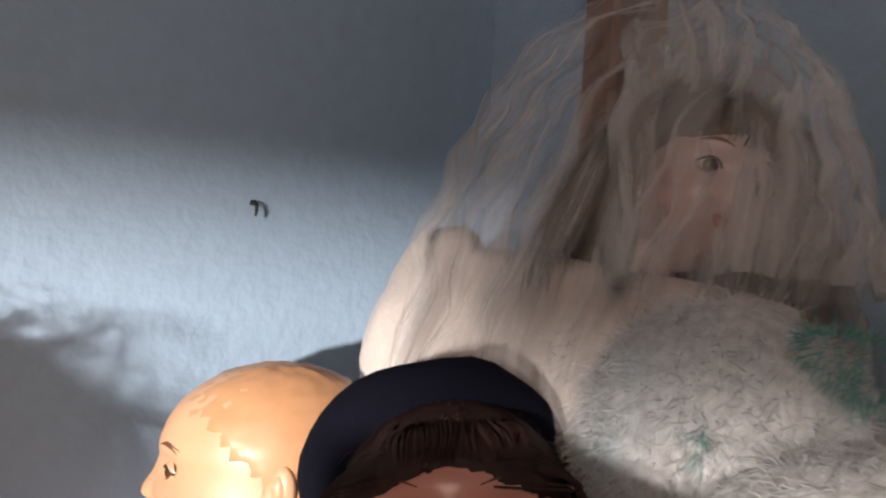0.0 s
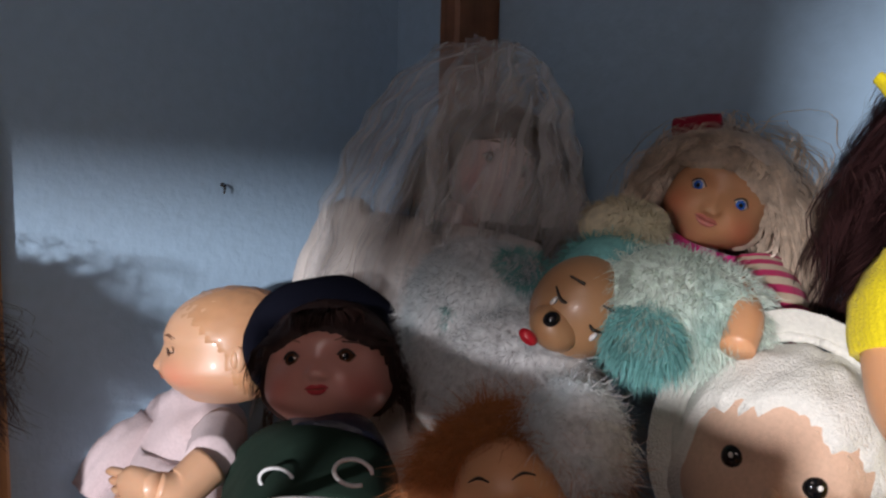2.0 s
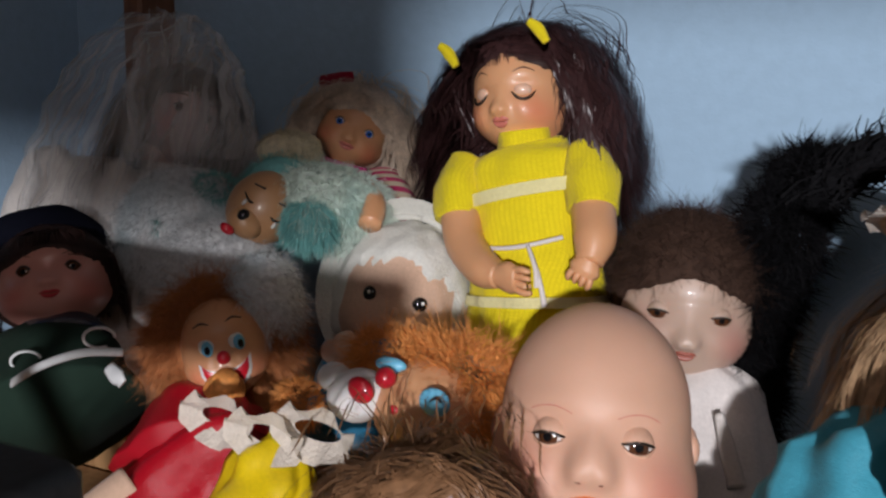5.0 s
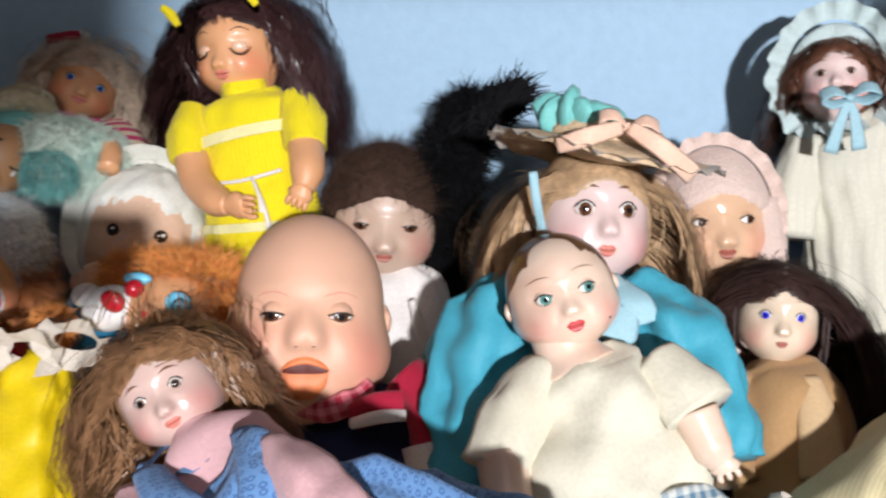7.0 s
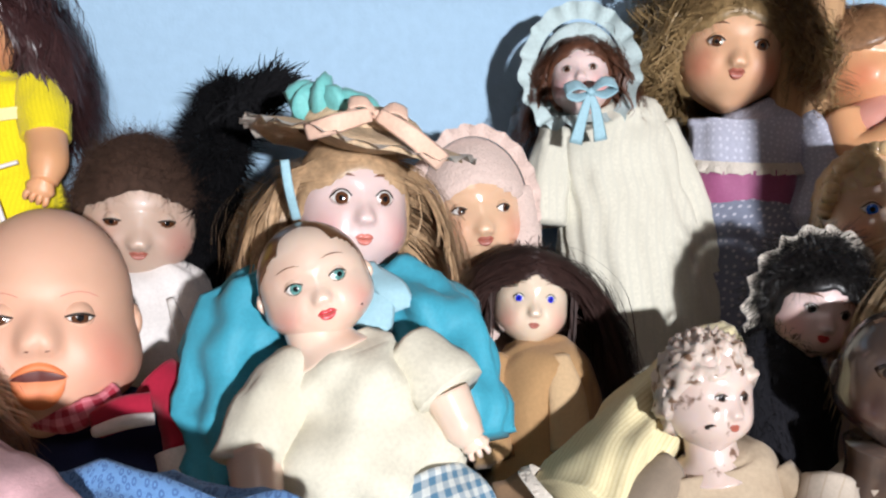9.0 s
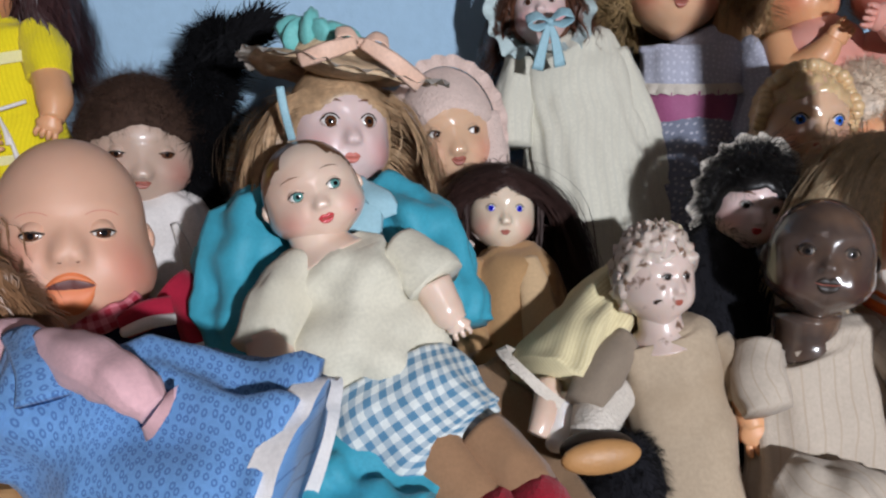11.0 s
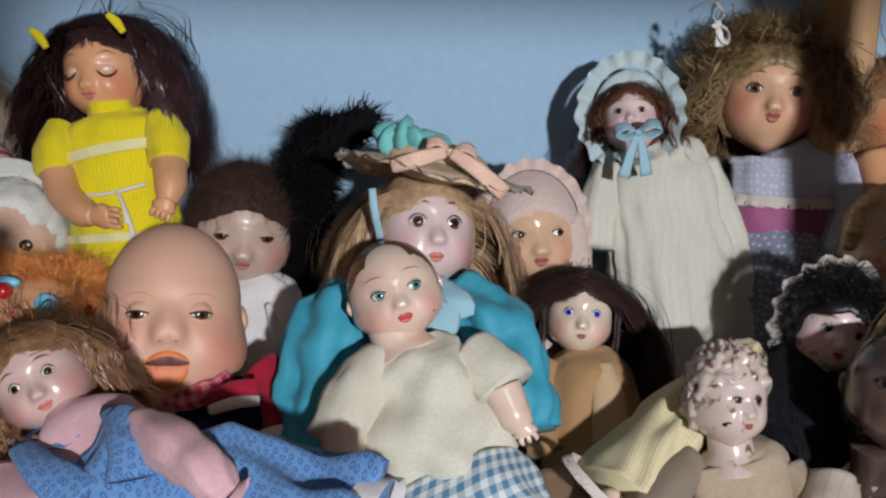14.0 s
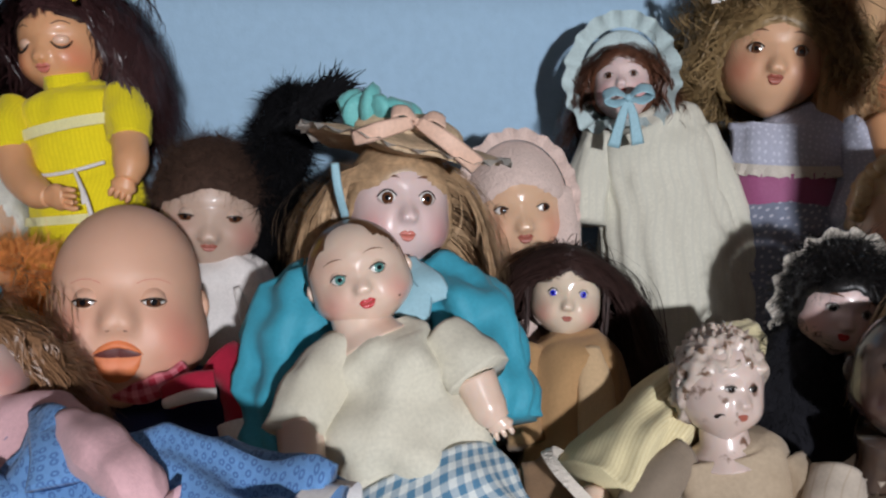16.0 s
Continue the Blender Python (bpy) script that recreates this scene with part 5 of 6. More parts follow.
# bonneted lady
b = Build()
h = Head(b, (0.882, 0.440, 1.421), (0.034, 0.038, 0.043), -14, -6, -6, eye_x=0.42, eye_z=0.0)
h.skull(BISQUE).eyes(BROWNIRIS, 0.17, 0.62, brow_up=0.26).mouth(ROSE, -0.55, 0.15, 0.06)
h.cap(H_AUBURN, 1.10, 0.50, -0.2)
h.hair(H_AUBURN, 700, 0.085, 0.0013, 0.52, -0.05, 0.005, 2.5, 0.55, 0.28, 10, 31, 1.12)
BONNET = cloth("grey_blue_bonnet_cotton", (0.46, 0.56, 0.56))
h.cap(BONNET, 1.42, 0.95, 0.15, jag=0)
loop, outs = face_loop(h, 1.46, -0.35, 100, -0.75)
frill(b, loop, outs, 0.020, BONNET, 17, 0.3)
bow(b, (0.881, 0.385, 1.394), 0.027, PALEBLUE, -8, 1.6)
b.tube([(0.912, 0.470, 1.376), (0.922, 0.470, 1.357), (0.932, 0.460, 1.317), (0.940, 0.455, 1.283), (0.960, 0.440, 1.202), (0.986, 0.420, 1.081)], [(0.02, 0.02), (0.068, 0.036), (0.078, 0.044), (0.076, 0.046), (0.088, 0.056), (0.10, 0.06)], GOWN, 72, fold=(17, 0.05), rough=(0.004, 40), flare=True)
arm(b, [(0.980, 0.470, 1.356), (1.008, 0.450, 1.286), (1.028, 0.430, 1.221), (1.038, 0.420, 1.193)], [(0.024, 0.024), (0.027, 0.026), (0.026, 0.025), (0.022, 0.022)], GOWN, 26, fold=(7, 0.08))
arm(b, [(0.869, 0.470, 1.348), (0.855, 0.450, 1.301), (0.849, 0.430, 1.248)], [(0.022, 0.022), (0.026, 0.026), (0.024, 0.024)], GOWN, 26, fold=(7, 0.08))
doll(b, "bisque doll in a ruffled bonnet and long cream gown")

# curly doll in lavender
b = Build()
h = Head(b, (1.057, 0.430, 1.451), (0.058, 0.062, 0.072), -12, 2, 4, eye_x=0.42, eye_z=-0.10)
h.skull(COMPO).eyes(BROWNIRIS, 0.17, 0.62).mouth(DARKROSE, -0.62, 0.14, 0.07)
h.cap(H_CURL, 1.10, 0.36, -0.15)
h.hair(H_CURL, 1700, 0.105, 0.0017, 0.38, -0.1, 0.012, 3.0, 0.5, 0.14, 16, 41, 1.12, messy=0.5)
h.fringe(H_CURL, 160, 0.85, 0.40, 0.7, 0.0012, 43)
fur(b, H_CURL, h.c + Vector((0, 0.01, 0.008)), (0.070, 0.070, 0.080), 2600, 0.028, h.turn, 44, lambda d: h.scalp(d, 0.34, -0.2), 0.0013, 0.3, 1.4)
bow(b, (0.969, 0.400, 1.523), 0.022, WHITECLOTH, 70, 0.6)
b.tube([(1.090, 0.480, 1.383), (1.098, 0.480, 1.362), (1.092, 0.470, 1.326), (1.091, 0.465, 1.288)], [(0.026, 0.026), (0.074, 0.04), (0.068, 0.045), (0.058, 0.042)], LAVENDER, 48, fold=(9, 0.03), rough=(0.004, 34))
b.tube([(1.087, 0.462, 1.310), (1.089, 0.460, 1.271)], [(0.062, 0.046), (0.060, 0.046)], MAUVE, 48, rough=(0.003, 40))
loop = [Vector((1.087, 0.464, 1.321)) + Vector((0.066 * math.cos(0.1 * i), 0.046 * math.sin(0.1 * i), 0)) for i in range(63)]
frill(b, loop, [Vector((0.4 * math.cos(0.1 * i), 0.4 * math.sin(0.1 * i), -1)) for i in range(63)], 0.014, LACE, 22, 0.4)
b.tube([(1.089, 0.460, 1.273), (1.088, 0.450, 1.220), (1.092, 0.420, 1.071)], [(0.058, 0.045), (0.074, 0.055), (0.09, 0.065)], SLATE, 64, fold=(14, 0.06), flare=True)
arm(b, [(1.161, 0.475, 1.363), (1.177, 0.450, 1.328), (1.165, 0.430, 1.282), (1.135, 0.410, 1.250)], [(0.03, 0.03), (0.034, 0.032), (0.030, 0.028), (0.018, 0.018)], LAVENDER, 30, fold=(8, 0.08))
doll(b, "curly-haired composition doll in a lavender dress and mauve sash")

# pink baby dolls on the end of the shelf
b = Build()
h = Head(b, (1.330, 0.380, 1.437), (0.058, 0.06, 0.065), -20, 10, 10)
h.skull(VINYL_ROSE).eyes(BLUEIRIS, 0.15, 0.6).mouth(ROSE).ears(VINYL_ROSE)
b.tube([(1.352, 0.420, 1.384), (1.348, 0.420, 1.351), (1.340, 0.400, 1.254)], [0.03, (0.075, 0.05), (0.08, 0.06)], VINYL_ROSE, 30)
b.tube([(1.354, 0.380, 1.366), (1.297, 0.350, 1.381), (1.260, 0.340, 1.398)], [0.024, 0.022, 0.015], VINYL_ROSE, 16)
hand(b, (1.266, 0.340, 1.396), (1.231, 0.330, 1.400), 0.015, VINYL_ROSE)
doll(b, "rosy vinyl baby doll with raised arms")
b = Build()
h = Head(b, (1.233, 0.420, 1.442), (0.05, 0.055, 0.06), 10, 0, 5)
h.skull(VINYL_TAN).cap(H_BROWN, 1.08, 0.3, -0.2).hair(H_BROWN, 500, 0.07, 0.0015, 0.3, -0.1, 0.006, 2, 0.4, 0.25, 9, 51)
b.tube([(1.240, 0.450, 1.399), (1.242, 0.440, 1.366), (1.248, 0.420, 1.283)], [0.025, (0.06, 0.045), (0.07, 0.055)], VINYL_ROSE, 26)
b.tube([(1.190, 0.440, 1.373), (1.192, 0.410, 1.337), (1.216, 0.390, 1.352), (1.230, 0.385, 1.374)], [0.022, 0.021, 0.019, 0.013], VINYL_TAN, 16)
hand(b, (1.227, 0.385, 1.370), (1.248, 0.380, 1.393), 0.014, VINYL_TAN)
doll(b, "brown-haired vinyl doll with bent arms")
b = Build()
h = Head(b, (1.282, 0.330, 1.284), (0.052, 0.055, 0.06), 8, 5, -6)
h.skull(VINYL_TAN).cap(H_BLOND, 1.08, 0.2, -0.2)
fur(b, H_BLOND, h.c, (0.056, 0.06, 0.065), 1800, 0.02, h.turn, 61, lambda d: h.scalp(d, 0.1, -0.2), 0.0012)
bow(b, (1.273, 0.270, 1.295), 0.016, HOTPINK, 80, 0.8)
b.tube([(1.305, 0.360, 1.230), (1.308, 0.360, 1.200), (1.310, 0.330, 1.037)], [0.025, (0.06, 0.045), (0.07, 0.06)], PINKLACE, 26)
doll(b, "white-haired vinyl doll with a bright pink ribbon")

# --- corner by the side wall ---
# bride
b = Build()
h = Head(b, (-0.216, 0.482, 1.418), (0.046, 0.052, 0.060), 60, 4, 22, eye_x=0.40, eye_z=-0.05)
h.skull(BISQUE).eyes(BROWNIRIS, 0.18, 0.65).mouth(ROSE, -0.6, 0.15, 0.06)
h.cap(H_ASH, 1.07, 0.45, -0.15)
h.hair(H_ASH, 900, 0.13, 0.0013, 0.45, -0.05, 0.003, 1.0, 0.2, 0.26, 10, 71, 1.08)
h.fringe(H_ASH, 40, 0.75, 0.25, 0.5)
b.tube([(-0.292, 0.470, 1.352), (-0.292, 0.468, 1.342), (-0.292, 0.462, 1.30), (-0.290, 0.450, 1.20), (-0.285, 0.43, 1.052)], [(0.09, 0.03), (0.118, 0.046), (0.122, 0.058), (0.125, 0.068), (0.13, 0.08)], BRIDALSATIN, 56, side=(0.98, 0.2, 0), fold=(8, 0.03), rough=(0.005, 26))
b.tube([(-0.392, 0.440, 1.350), (-0.412, 0.425, 1.335), (-0.420, 0.405, 1.280), (-0.410, 0.385, 1.20)], [(0.022, 0.022), (0.036, 0.034), (0.040, 0.038), (0.030, 0.030)], BRIDALSATIN, 30, fold=(7, 0.04), rough=(0.005, 40))
b.tube([(-0.28, 0.48, 1.375), (-0.285, 0.475, 1.345)], [0.022, 0.030], BISQUE, 18)
b.tube([(-0.326, 0.540, 1.545), (-0.323, 0.535, 1.525), (-0.315, 0.520, 1.479), (-0.302, 0.500, 1.415), (-0.293, 0.485, 1.348), (-0.282, 0.470, 1.270), (-0.279, 0.460, 1.180)], [(0.008, 0.008), (0.058, 0.045), (0.096, 0.062), (0.124, 0.075), (0.142, 0.085), (0.158, 0.09), (0.17, 0.095)], VEIL, 150, side=(0.72, 0.69, 0), fold=(19, 0.07), rough=(0.014, 26), caps=False, flare=True)
b.tube([(-0.318, 0.535, 1.538), (-0.253, 0.500, 1.498), (-0.210, 0.470, 1.429), (-0.191, 0.450, 1.355)], [(0.02, 0.02), (0.055, 0.03), (0.07, 0.035), (0.078, 0.04)], VEIL, 110, side=(0.72, 0.69, 0), fold=(15, 0.10), rough=(0.012, 30), caps=False)
doll(b, "bride doll in ivory satin under a white tulle veil")

# curly doll by the post
b = Build()
h = Head(b, (-0.485, -0.070, 1.268), (0.044, 0.048, 0.052), -24, 4, 0)
h.skull(COMPO).eyes(BROWNIRIS, 0.16, 0.65).mouth(DARKROSE, -0.6, 0.14, 0.06)
h.cap(H_DARK, 1.10, 0.40, -0.15)
h.hair(H_DARK, 500, 0.11, 0.0015, 0.42, -0.1, 0.010, 2.2, 0.5, 0.2, 10, 151, 1.12, messy=0.4)
b.tube([(-0.470, -0.030, 1.225), (-0.470, -0.030, 1.205), (-0.465, -0.035, 1.150), (-0.46, -0.04, 1.0), (-0.46, -0.04, 0.862)], [(0.022, 0.02), (0.045, 0.035), (0.05, 0.042), (0.066, 0.055), (0.075, 0.065)], PINKLACE, 40, fold=(9, 0.06), rough=(0.006, 30), flare=True)
arm(b, [(-0.430, -0.03, 1.20), (-0.412, -0.045, 1.165), (-0.412, -0.06, 1.135)], [0.018, 0.022, 0.018], PINKLACE, 18)
hand(b, (-0.412, -0.06, 1.140), (-0.404, -0.075, 1.105), 0.012, COMPO)
doll(b, "dark curly-haired composition doll in a pinkish lace dress")

# moulded-hair baby
b = Build()
h = Head(b, (-0.480, 0.234, 1.211), (0.054, 0.076, 0.060), -32, 8, -4, eye_x=0.42, eye_z=-0.10, nose=0.08, full=0.14)
h.skull(COMPO).eyes(BROWNIRIS, 0.13, 0.6, white=BROWNIRIS).mouth(DARKROSE, -0.62, 0.13, 0.06).ears(COMPO, -0.15, 0.22)
h.cap(MOULDHAIR, 1.018, 0.66, 0.02, 0.028, 48, jag=0.1)
for s in (-1, 1):
    h.line([(s * 0.60, 0.16), (s * 0.42, 0.21), (s * 0.25, 0.16)], 0.015, BROW)
b.tube([(-0.469, 0.300, 1.130), (-0.492, 0.290, 1.105), (-0.526, 0.270, 1.062), (-0.479, 0.220, 0.983)], [(0.03, 0.028), (0.068, 0.05), (0.085, 0.06), (0.1, 0.08)], PALEPINK, 44, fold=(10, 0.05), rough=(0.007, 28))
arm(b, [(-0.542, 0.250, 1.104), (-0.545, 0.210, 1.077), (-0.554, 0.180, 1.041)], [0.022, 0.030, 0.026], PALEPINK, 24, fold=(8, 0.1))
arm(b, [(-0.354, 0.240, 1.152), (-0.299, 0.200, 1.149)], [0.026, 0.024], PALEPINK, 20)
b.tube([(-0.299, 0.200, 1.149), (-0.295, 0.170, 1.134), (-0.297, 0.150, 1.141)], [0.02, 0.019, 0.014], COMPO, 14)
hand(b, (-0.291, 0.150, 1.142), (-0.384, 0.140, 1.116), 0.018, COMPO)
doll(b, "composition baby doll with moulded hair in a white dress")

# beret doll
b = Build()
h = Head(b, (-0.236, 0.272, 1.250), (0.060, 0.061, 0.058), 44, -12, -6, eye_x=0.42, eye_z=0.02, nose=0.10, full=0.12)
h.skull(VINYL_ROSE).eyes(BROWNIRIS, 0.14, 0.7, pupil=0.6, brow=None, white=BROWNIRIS).mouth(RED, -0.55, 0.16, 0.06)
for s in (-1, 1):
    h.line([(s * 0.60, 0.26), (s * 0.42, 0.31), (s * 0.25, 0.26)], 0.015, BROW)
h.cap(H_DARK, 1.07, 0.45, -0.15)
h.hair(H_DARK, 500, 0.045, 0.0015, 0.45, -0.05, 0.002, 1, 0.1, 0.4, 8, 81)
h.fringe(H_DARK, 60, 0.75, 0.42, 0.65)
q = h.turn @ Euler((radians(-52), radians(-14), 0)).to_matrix()
b.ell(h.c + h.turn @ Vector((-0.012, 0.030, 0.022)), (0.080, 0.075, 0.031), BERET, q, 36, 18, lambda d: 1 + 0.04 * noise.noise(d * 2))
b.tube([(-0.254, 0.300, 1.150), (-0.253, 0.290, 1.140), (-0.242, 0.270, 1.133), (-0.194, 0.230, 1.093)], [(0.045, 0.04), (0.055, 0.045), (0.085, 0.06), (0.1, 0.08)], GREENKNIT, 44, rough=(0.006, 28))
b.tube([(-0.252, 0.300, 1.158), (-0.234, 0.280, 1.147)], [(0.052, 0.048), (0.062, 0.055)], SHINYNAVY, 36, rough=(0.006, 40))
b.tube([(-0.209, 0.190, 1.140), (-0.140, 0.175, 1.177), (-0.073, 0.170, 1.203), (-0.041, 0.190, 1.204)], [(0.004, 0.003)] * 4, ZIP, 8, side=(0, 0, 1))
b.tube([(-0.070, 0.200, 1.183), (-0.054, 0.195, 1.177), (-0.048, 0.195, 1.172)], [(0.006, 0.003), (0.008, 0.003), (0.007, 0.003)], ZIP, 8)
for p in ((-0.189, 0.205, 1.170), (-0.230, 0.210, 1.150), (-0.098, 0.215, 1.204)):
    ring = [Vector(p) + Vector((0.011 * math.cos(0.4 * i), 0.009 * math.cos(0.4 * i), 0.010 * math.sin(0.4 * i))) for i in range(14)]
    b.tube(ring, [0.0016] * 14, ZIP, 6, steps=2)
doll(b, "rosy-cheeked doll in a navy beret and dark green sweater")

# white plush
b = Build()
for k, (p, r, n) in enumerate((((-0.169, 0.400, 1.279), (0.080, 0.055, 0.075), 5200), ((-0.295, 0.440, 1.294), (0.045, 0.04, 0.04), 1400), ((-0.080, 0.360, 1.237), (0.080, 0.05, 0.070), 5200), ((0.005, 0.330, 1.229), (0.045, 0.04, 0.05), 2000))):
    b.ell(p, r, F_WHITE, None, 24, 16)
    fur(b, F_WHITE, p, (r[0] * 1.0, r[1] * 1.0, r[2] * 1.0), n, 0.013, None, 90 + k, None, 0.0010, 0.3, 0.8)
for k, (p, r, n) in enumerate((((-0.152, 0.352, 1.293), (0.004, 0.004, 0.010), 110), ((-0.196, 0.372, 1.302), (0.016, 0.003, 0.003), 110), ((-0.107, 0.390, 1.336), (0.03, 0.01, 0.015), 350))):
    fur(b, F_TEAL, p, r, n, 0.015, None, 95 + k, None, 0.0010)
b.done("plush_toy", "fluffy white and blue plush toy slumped on the shelf", "plush toy", "plush toys")

# plush with rubber face
b = Build()
nose = Vector((-0.021, 0.334, 1.315))
c = nose + Vector((-0.006, 0.040, 0.004))
turn = Euler((0, 0, radians(34))).to_matrix() @ Euler((0, radians(40), 0)).to_matrix()
b.ell(c, (0.037, 0.035, 0.042), RUBBER, turn, 26, 18)
b.ell(nose + Vector((-0.006, 0.010, -0.008)), (0.020, 0.018, 0.016), RUBBER, turn, 18, 12)
b.ell(nose, (0.0065, 0.0065, 0.0075), BLACK, turn, 12, 10)
b.ell(nose + turn @ Vector((-0.004, -0.004, -0.020)), (0.008, 0.005, 0.005), TOYRED, turn, 12, 8)
for s in (-1, 1):
    e = c + turn @ Vector((s * 0.015, -0.0315, 0.004))
    b.tube([e + turn @ Vector((-0.010, 0.003, 0.001)), e + turn @ Vector((0, -0.0015, -0.003)), e + turn @ Vector((0.010, 0.003, 0.001))], [0.0008, 0.0014, 0.0008], LASH, 6)
    b.tube([e + turn @ Vector((-0.008, 0.002, 0.014)), e + turn @ Vector((0.004, 0.001, 0.017))], [0.0008, 0.0012], LASH, 6)
    b.ell(e + turn @ Vector((s * 0.004, -0.001, -0.007)), (0.002, 0.002, 0.004), TOYWHITE, turn, 8, 6)
face, b = b, Build()
body = Vector((0.029, 0.420, 1.320))
b.ell(c + Vector((0.004, 0.030, 0.008)), (0.046, 0.034, 0.048), F_TEAL, turn, 22, 14)
fur(b, F_TEAL, c + Vector((0.004, 0.030, 0.008)), (0.046, 0.034, 0.048), 1900, 0.018, turn, 101, lambda d: d.y > -0.25, 0.0010)
b.ell(body, (0.070, 0.046, 0.044), F_MINT, Euler((0, radians(12), radians(30))).to_matrix(), 24, 16)
fur(b, F_MINT, body, (0.070, 0.046, 0.044), 4600, 0.019, Euler((0, radians(12), radians(30))).to_matrix(), 102, None, 0.0010, 0.5)
fur(b, F_TEAL, (0.034, 0.370, 1.307), (0.028, 0.018, 0.024), 900, 0.016, None, 103, None, 0.0010, 0.9)
paw, b2 = Build(), b
b = paw
b.ell((-0.026, 0.420, 1.380), (0.036, 0.02, 0.020), F_CREAM, Euler((0, radians(-8), radians(30))).to_matrix(), 18, 12)
fur(b, F_CREAM, (-0.026, 0.420, 1.380), (0.036, 0.02, 0.020), 900, 0.012, None, 104, None, 0.0010)
toy = b2.done("plush_toy", "sea-green plush toy with a sleeping rubber face", "plush toy", "plush toys")
part(face, "face", toy, "tan rubber face with closed painted eyes")
part(paw, "paw", toy, "cream plush paw")

# blond doll with red ribbon
b = Build()
h = Head(b, (0.022, 0.476, 1.405), (0.041, 0.046, 0.047), 30, 6, 24, eye_x=0.44, eye_z=-0.06, nose=0.12, full=0.14)
h.skull(VINYL_TAN).eyes(BLUEIRIS, 0.16, 0.75, brow=None).mouth(ROSE, -0.60, 0.2, 0.07)
h.cap(H_BLOND, 1.08, 0.42, -0.2)
h.hair(H_BLOND, 1500, 0.115, 0.0014, 0.45, -0.1, 0.008, 1.8, 0.30, 0.26, 11, 111, 1.09, messy=0.25)
h.fringe(H_BLOND, 60, 0.72, 0.35, 0.6)
b.tube([(-0.052, 0.520, 1.456), (-0.021, 0.510, 1.460), (-0.001, 0.510, 1.464)], [(0.010, 0.003), (0.009, 0.003), (0.006, 0.003)], CRIMSON, 8, side=(0, 0, 1))
b.tube([(-0.020, 0.480, 1.360), (0.020, 0.455, 1.353), (0.051, 0.455, 1.352)], [(0.012, 0.006), (0.014, 0.007), (0.010, 0.006)], HOTPINK, 14, side=(0, 0, 1))
b.tube([(0.006, 0.510, 1.346), (0.012, 0.510, 1.332), (0.038, 0.490, 1.298), (0.060, 0.470, 1.232)], [0.022, (0.05, 0.04), (0.058, 0.046), (0.06, 0.05)], PINKSTRIPE, 32)
b.tube([(0.060, 0.440, 1.338), (0.081, 0.420, 1.324), (0.089, 0.400, 1.307)], [0.015, 0.014, 0.012], VINYL_TAN, 14)
doll(b, "platinum blond vinyl doll with a red hair ribbon")

# bonneted cloth doll
b = Build()
h = Head(b, (0.131, 0.376, 1.237), (0.066, 0.062, 0.072), 18, 2, 10, eye_x=0.42, eye_z=0.0, nose=0.0, chin=0, cheek=0.03, jaw=0.02, full=0.04)
h.skull(CLOTHSKIN)
h.cap(FELT, 1.10, 0.62, -0.35, 0.06, 16, jag=0.2)
loop, outs = face_loop(h, 1.16, 0.05, 100, -0.8)
frill(b, loop, outs, 0.022, FELT, 7, 0.10)
b.tube(loop[::4] + [loop[0]], [0.004] * 26, FELT, 8, steps=2)
fur(b, H_BLOND, h.c, (0.067, 0.060, 0.073), 900, 0.012, h.turn, 121, lambda d: h.scalp(d, 0.5, -0.3) and d.z < 0.5, 0.0012)
for s in (-1, 1):
    h.dot(s * 0.42, 0.0, 0.125, 0.125, BLACK, 0, 0.6)
    # the glint on each button eye, put in as a small white bead
    h.dot(s * 0.42 + 0.02, 0.03, 0.03, 0.03, WHITE, 0.068 * 0.066, 0.4)
h.dot(0.06, -0.14, 0.08, 0.08, CLOTHSKIN, 0.002, 0.8)
b.tube([(0.109, 0.400, 1.172), (0.115, 0.380, 1.155), (0.133, 0.340, 1.103)], [0.03, (0.07, 0.05), (0.08, 0.06)], cloth("deep_blue_cotton", (0.02, 0.16, 0.28)), 30)
b.tube([(0.115, 0.330, 1.172), (0.117, 0.315, 1.198), (0.115, 0.310, 1.214)], [0.016, 0.014, 0.009], CLOTHSKIN, 12)
b.tube([(0.088, 0.330, 1.189), (0.129, 0.310, 1.204)], [0.012, 0.011], CLOTHSKIN, 12)
doll(b, "cloth doll with button eyes in a white felt bonnet")

# red-nosed toy with rust pile
b = Build()
h = Head(b, (0.016, 0.254, 1.204), (0.041, 0.040, 0.047), 38, 0, -12, eye_x=0.36, eye_z=0.12, nose=0.0, chin=0.04)
h.skull(VINYL_TAN)
for s in (-1, 1):
    h.dot(s * 0.36, 0.12, 0.20, 0.26, TOYWHITE, 0, 0.25), h.dot(s * 0.36 + 0.04, 0.08, 0.14, 0.18, TOYBLUE, 0.002, 0.25), h.dot(s * 0.36 + 0.05, 0.05, 0.07, 0.10, BLACK, 0.0035, 0.3)
    h.line([(s * 0.55, 0.52), (s * 0.36, 0.58), (s * 0.18, 0.52)], 0.03, LASH)
h.dot(0.0, -0.12, 0.16, 0.16, TOYRED, 0.002, 0.9)
h.patch(-0.56, 0.56, lambda u: -0.36 + 0.20 * u * u, lambda u: -0.36 + 0.20 * u * u - 0.46 * max(0, 1 - u * u) ** 0.6, 0.01, TOYWHITE, 0.012)
h.patch(-0.48, 0.48, lambda u: -0.40 + 0.20 * u * u, lambda u: -0.40 + 0.20 * u * u - 0.34 * max(0, 1 - u * u) ** 0.6, 0.01, TOYRED, 0.026)
head, b = b, Build()
b.ell(h.c + h.turn @ Vector((0, 0.030, 0.004)), (0.070, 0.042, 0.060), F_RUST, h.turn, 24, 16)
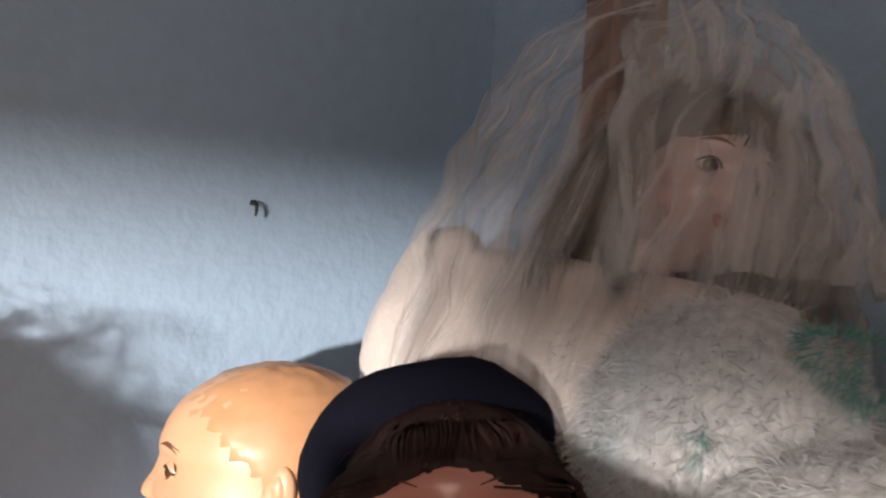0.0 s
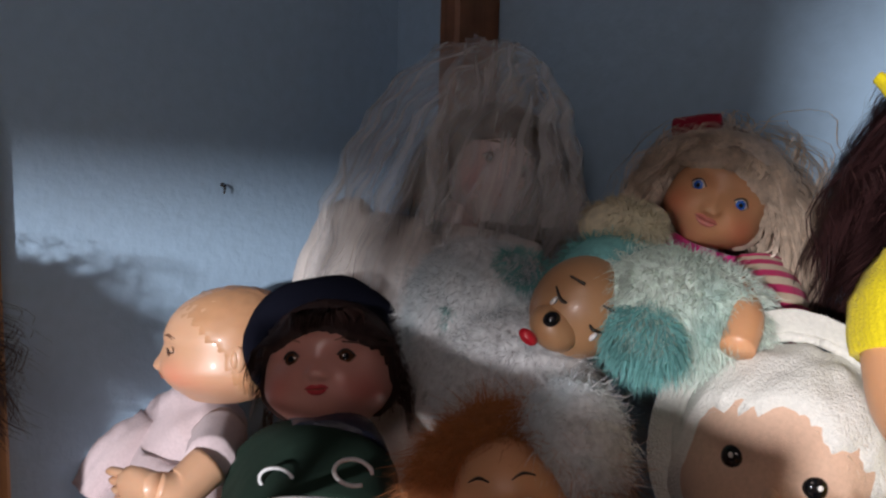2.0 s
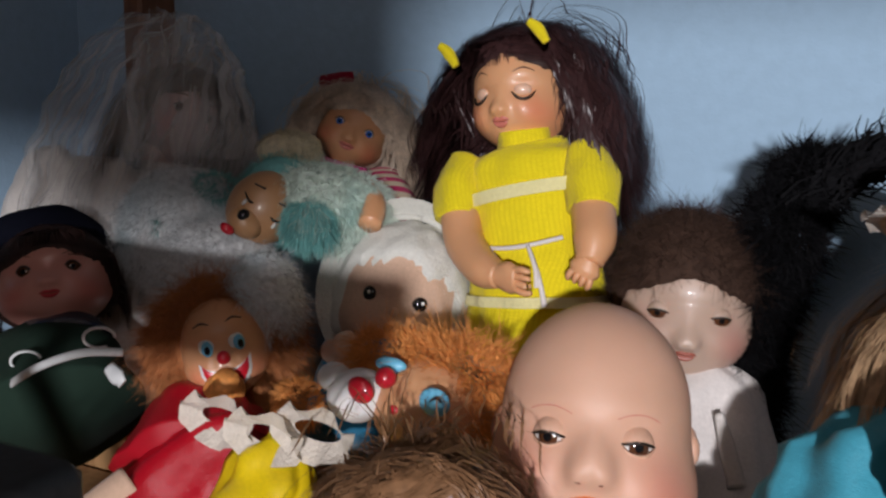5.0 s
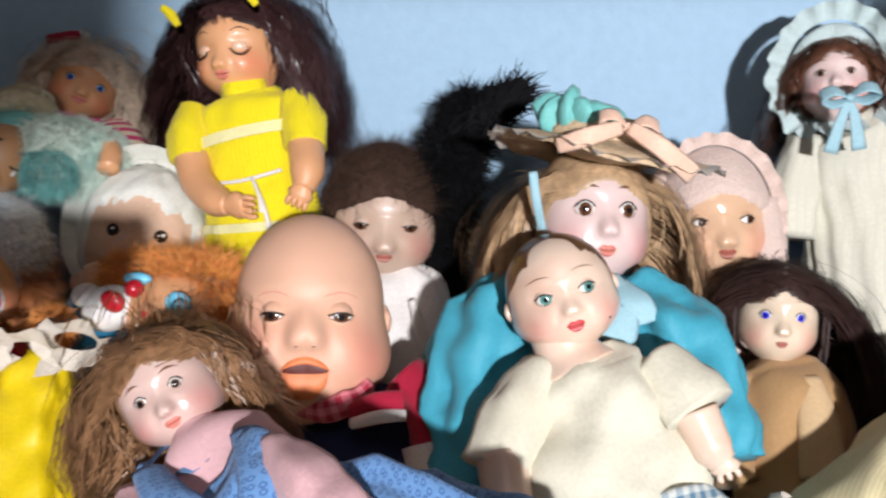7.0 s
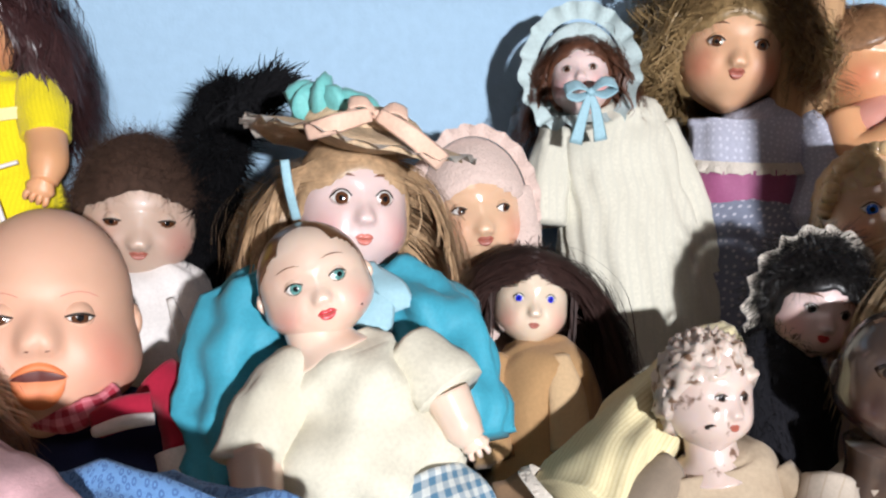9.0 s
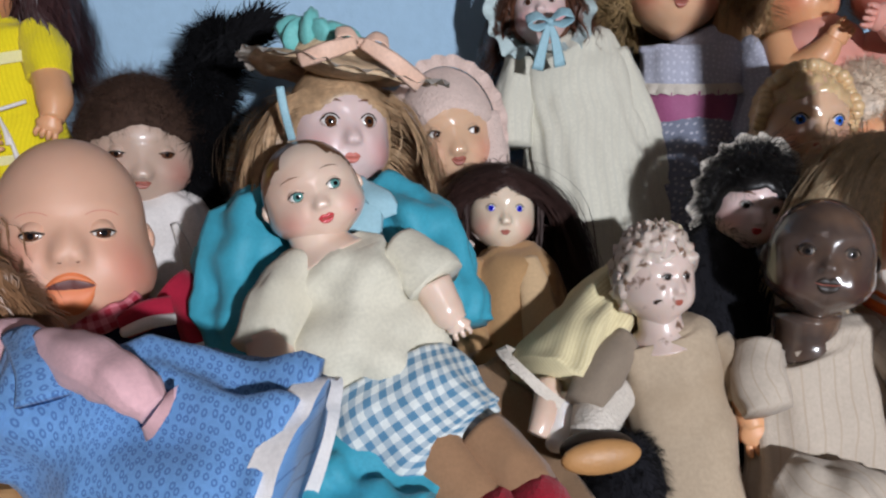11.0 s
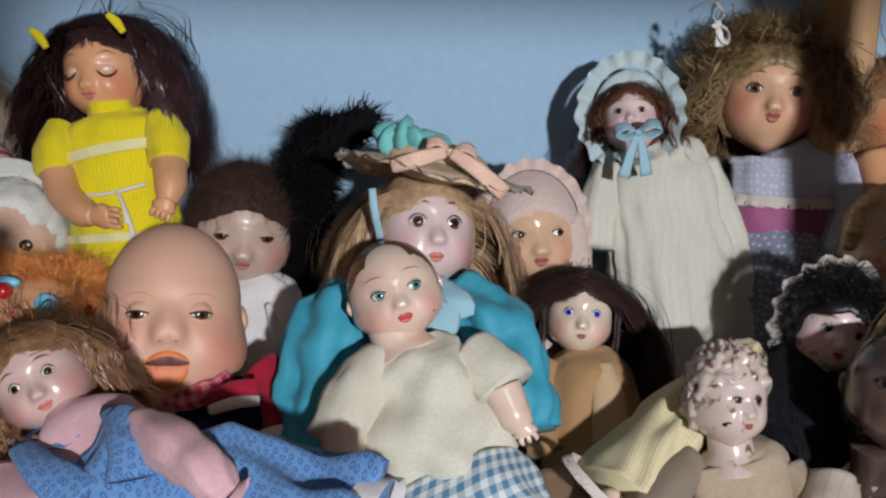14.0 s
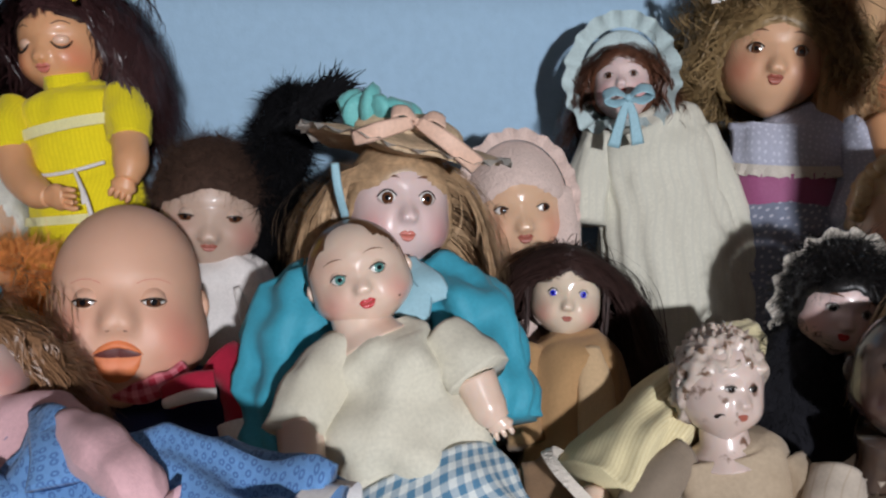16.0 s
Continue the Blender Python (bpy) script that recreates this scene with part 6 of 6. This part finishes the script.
fur(b, F_RUST, h.c + h.turn @ Vector((0, 0.024, 0.004)), (0.071, 0.042, 0.061), 8500, 0.024, h.turn, 131, lambda d: d.y > -0.75, 0.0009, 0.3, 0.7)
wig, b = b, Build()
b.tube([(0.023, 0.250, 1.162), (0.033, 0.240, 1.177)], [0.02, 0.012], F_ORANGE, 12)
b.tube([(-0.010, 0.280, 1.138), (-0.008, 0.260, 1.123), (0.017, 0.220, 1.097)], [0.03, (0.06, 0.05), (0.08, 0.06)], REDSATIN, 30, fold=(8, 0.06))
toy = b.done("toy_figure", "red-nosed toy figure with rust-coloured plush hair", "toy", "plush toys")
part(head, "head", toy, "painted vinyl head with a red nose")
part(wig, "hair", toy, "rust plush hair")

# tumbled toy in satin costume
b = Build()
hc = Vector((0.243, 0.235, 1.187))
b.ell(hc, (0.046, 0.042, 0.040), VINYL_TAN, None, 28, 18)
b.ell(Vector((0.190, 0.215, 1.195)), (0.028, 0.020, 0.022), TOYWHITE, Euler((0, radians(-20), 0)).to_matrix(), 22, 14)
b.ell(Vector((0.164, 0.220, 1.205)), (0.014, 0.014, 0.012), TOYWHITE, None, 14, 10)
b.ell(Vector((0.204, 0.196, 1.207)), (0.012, 0.006, 0.010), TOYRED, Euler((0, radians(35), 0)).to_matrix(), 14, 10)
b.ell(Vector((0.224, 0.200, 1.219)), (0.0085, 0.0085, 0.0085), TOYRED, None, 14, 10)
b.ell(Vector((0.234, 0.197, 1.196)), (0.005, 0.004, 0.004), TOYRED, None, 10, 8)
b.ell(Vector((0.268, 0.196, 1.208)), (0.013, 0.005, 0.011), TOYBLUE, None, 16, 10)
b.ell(Vector((0.220, 0.215, 1.225)), (0.014, 0.006, 0.006), TOYBLUE, None, 16, 10)
b.tube([(0.268, 0.188, 1.211), (0.274, 0.187, 1.215), (0.278, 0.187, 1.212)], [0.0006, 0.001, 0.0006], LASH, 6)
head, b = b, Build()
fur(b, F_ORANGE, Vector((0.255, 0.260, 1.209)), (0.045, 0.035, 0.028), 2600, 0.026, None, 141, None, 0.0010, 0.1, 0.6)
fur(b, F_ORANGE, Vector((0.202, 0.260, 1.221)), (0.04, 0.025, 0.016), 1200, 0.022, None, 142, None, 0.0010, 0.1, 0.6)
fur(b, F_ORANGE, Vector((0.265, 0.240, 1.174)), (0.03, 0.03, 0.03), 1000, 0.022, None, 144, None, 0.0010, 0.1, 0.6)
fur(b, F_ORANGE, Vector((0.107, 0.250, 1.165)), (0.018, 0.02, 0.018), 600, 0.016, None, 143, None, 0.0010)
wig, b = b, Build()
for k, p in enumerate(((0.072, 0.190, 1.163), (0.168, 0.190, 1.169), (0.124, 0.185, 1.159))):
    loop = [Vector(p) + Vector((0.022 * math.cos(0.25 * i), -0.004 * math.sin(0.25 * i), 0.010 * math.sin(0.25 * i))) for i in range(25)]
    frill(b, loop, [Vector((math.cos(0.25 * i), -0.6, 0.7 * math.sin(0.25 * i))) for i in range(25)], 0.020, LACE, 7, 0.28)
collar, b = b, Build()
b.tube([(0.075, 0.220, 1.144), (0.038, 0.200, 1.101), (0.019, 0.160, 1.044), (0.036, 0.100, 0.971)], [(0.03, 0.025), (0.05, 0.04), (0.06, 0.05), (0.07, 0.06)], REDSATIN, 40, fold=(8, 0.08), rough=(0.01, 30))
b.tube([(0.126, 0.210, 1.147), (0.119, 0.190, 1.110), (0.125, 0.150, 1.066), (0.155, 0.090, 1.002)], [(0.02, 0.02), (0.042, 0.035), (0.05, 0.045), (0.06, 0.05)], YELLOWSATIN, 40, fold=(8, 0.10), rough=(0.012, 36))
b.tube([(-0.000, 0.160, 1.096), (-0.016, 0.130, 1.079), (-0.023, 0.100, 1.059)], [0.022, 0.02, 0.015], CLOTHSKIN, 14)
toy = b.done("toy_figure", "tumbled toy figure in red and yellow satin costume", "toy", "plush toys")
part(head, "head", toy, "painted vinyl head lying back")
part(wig, "hair", toy, "orange plush hair")
part(collar, "collar", toy, "cream lace ruffle")

# dark box on a slim stand before the shelf
b = Build()
# its unseen far end is lengthened to shade the beret doll and toys
box(b, (0.02, -0.34, 1.283), (0.392, -0.222, 1.342), BLACKBOX, 0.004)
stand = b.done("equipment_box", "plain dark metal box on a slim stand", "box")
b2 = Build()
b2.tube([(0.10, -0.29, 0.0), (0.10, -0.29, 0.02), (0.10, -0.29, 0.025), (0.10, -0.29, 1.285)], [0.09, 0.085, 0.012, 0.012], BLACKBOX, 24)
part(b2, "pole", stand)

# nail in the side wall
b = Build()
b.tube([(-0.551, 0.340, 1.380), (-0.545, 0.340, 1.380), (-0.541, 0.339, 1.376), (-0.541, 0.338, 1.370)], [0.0025, 0.0020, 0.0014, 0.0010], BLACKBOX, 8)
b.done("nail", "small bent dark nail in the plaster wall", "nail")
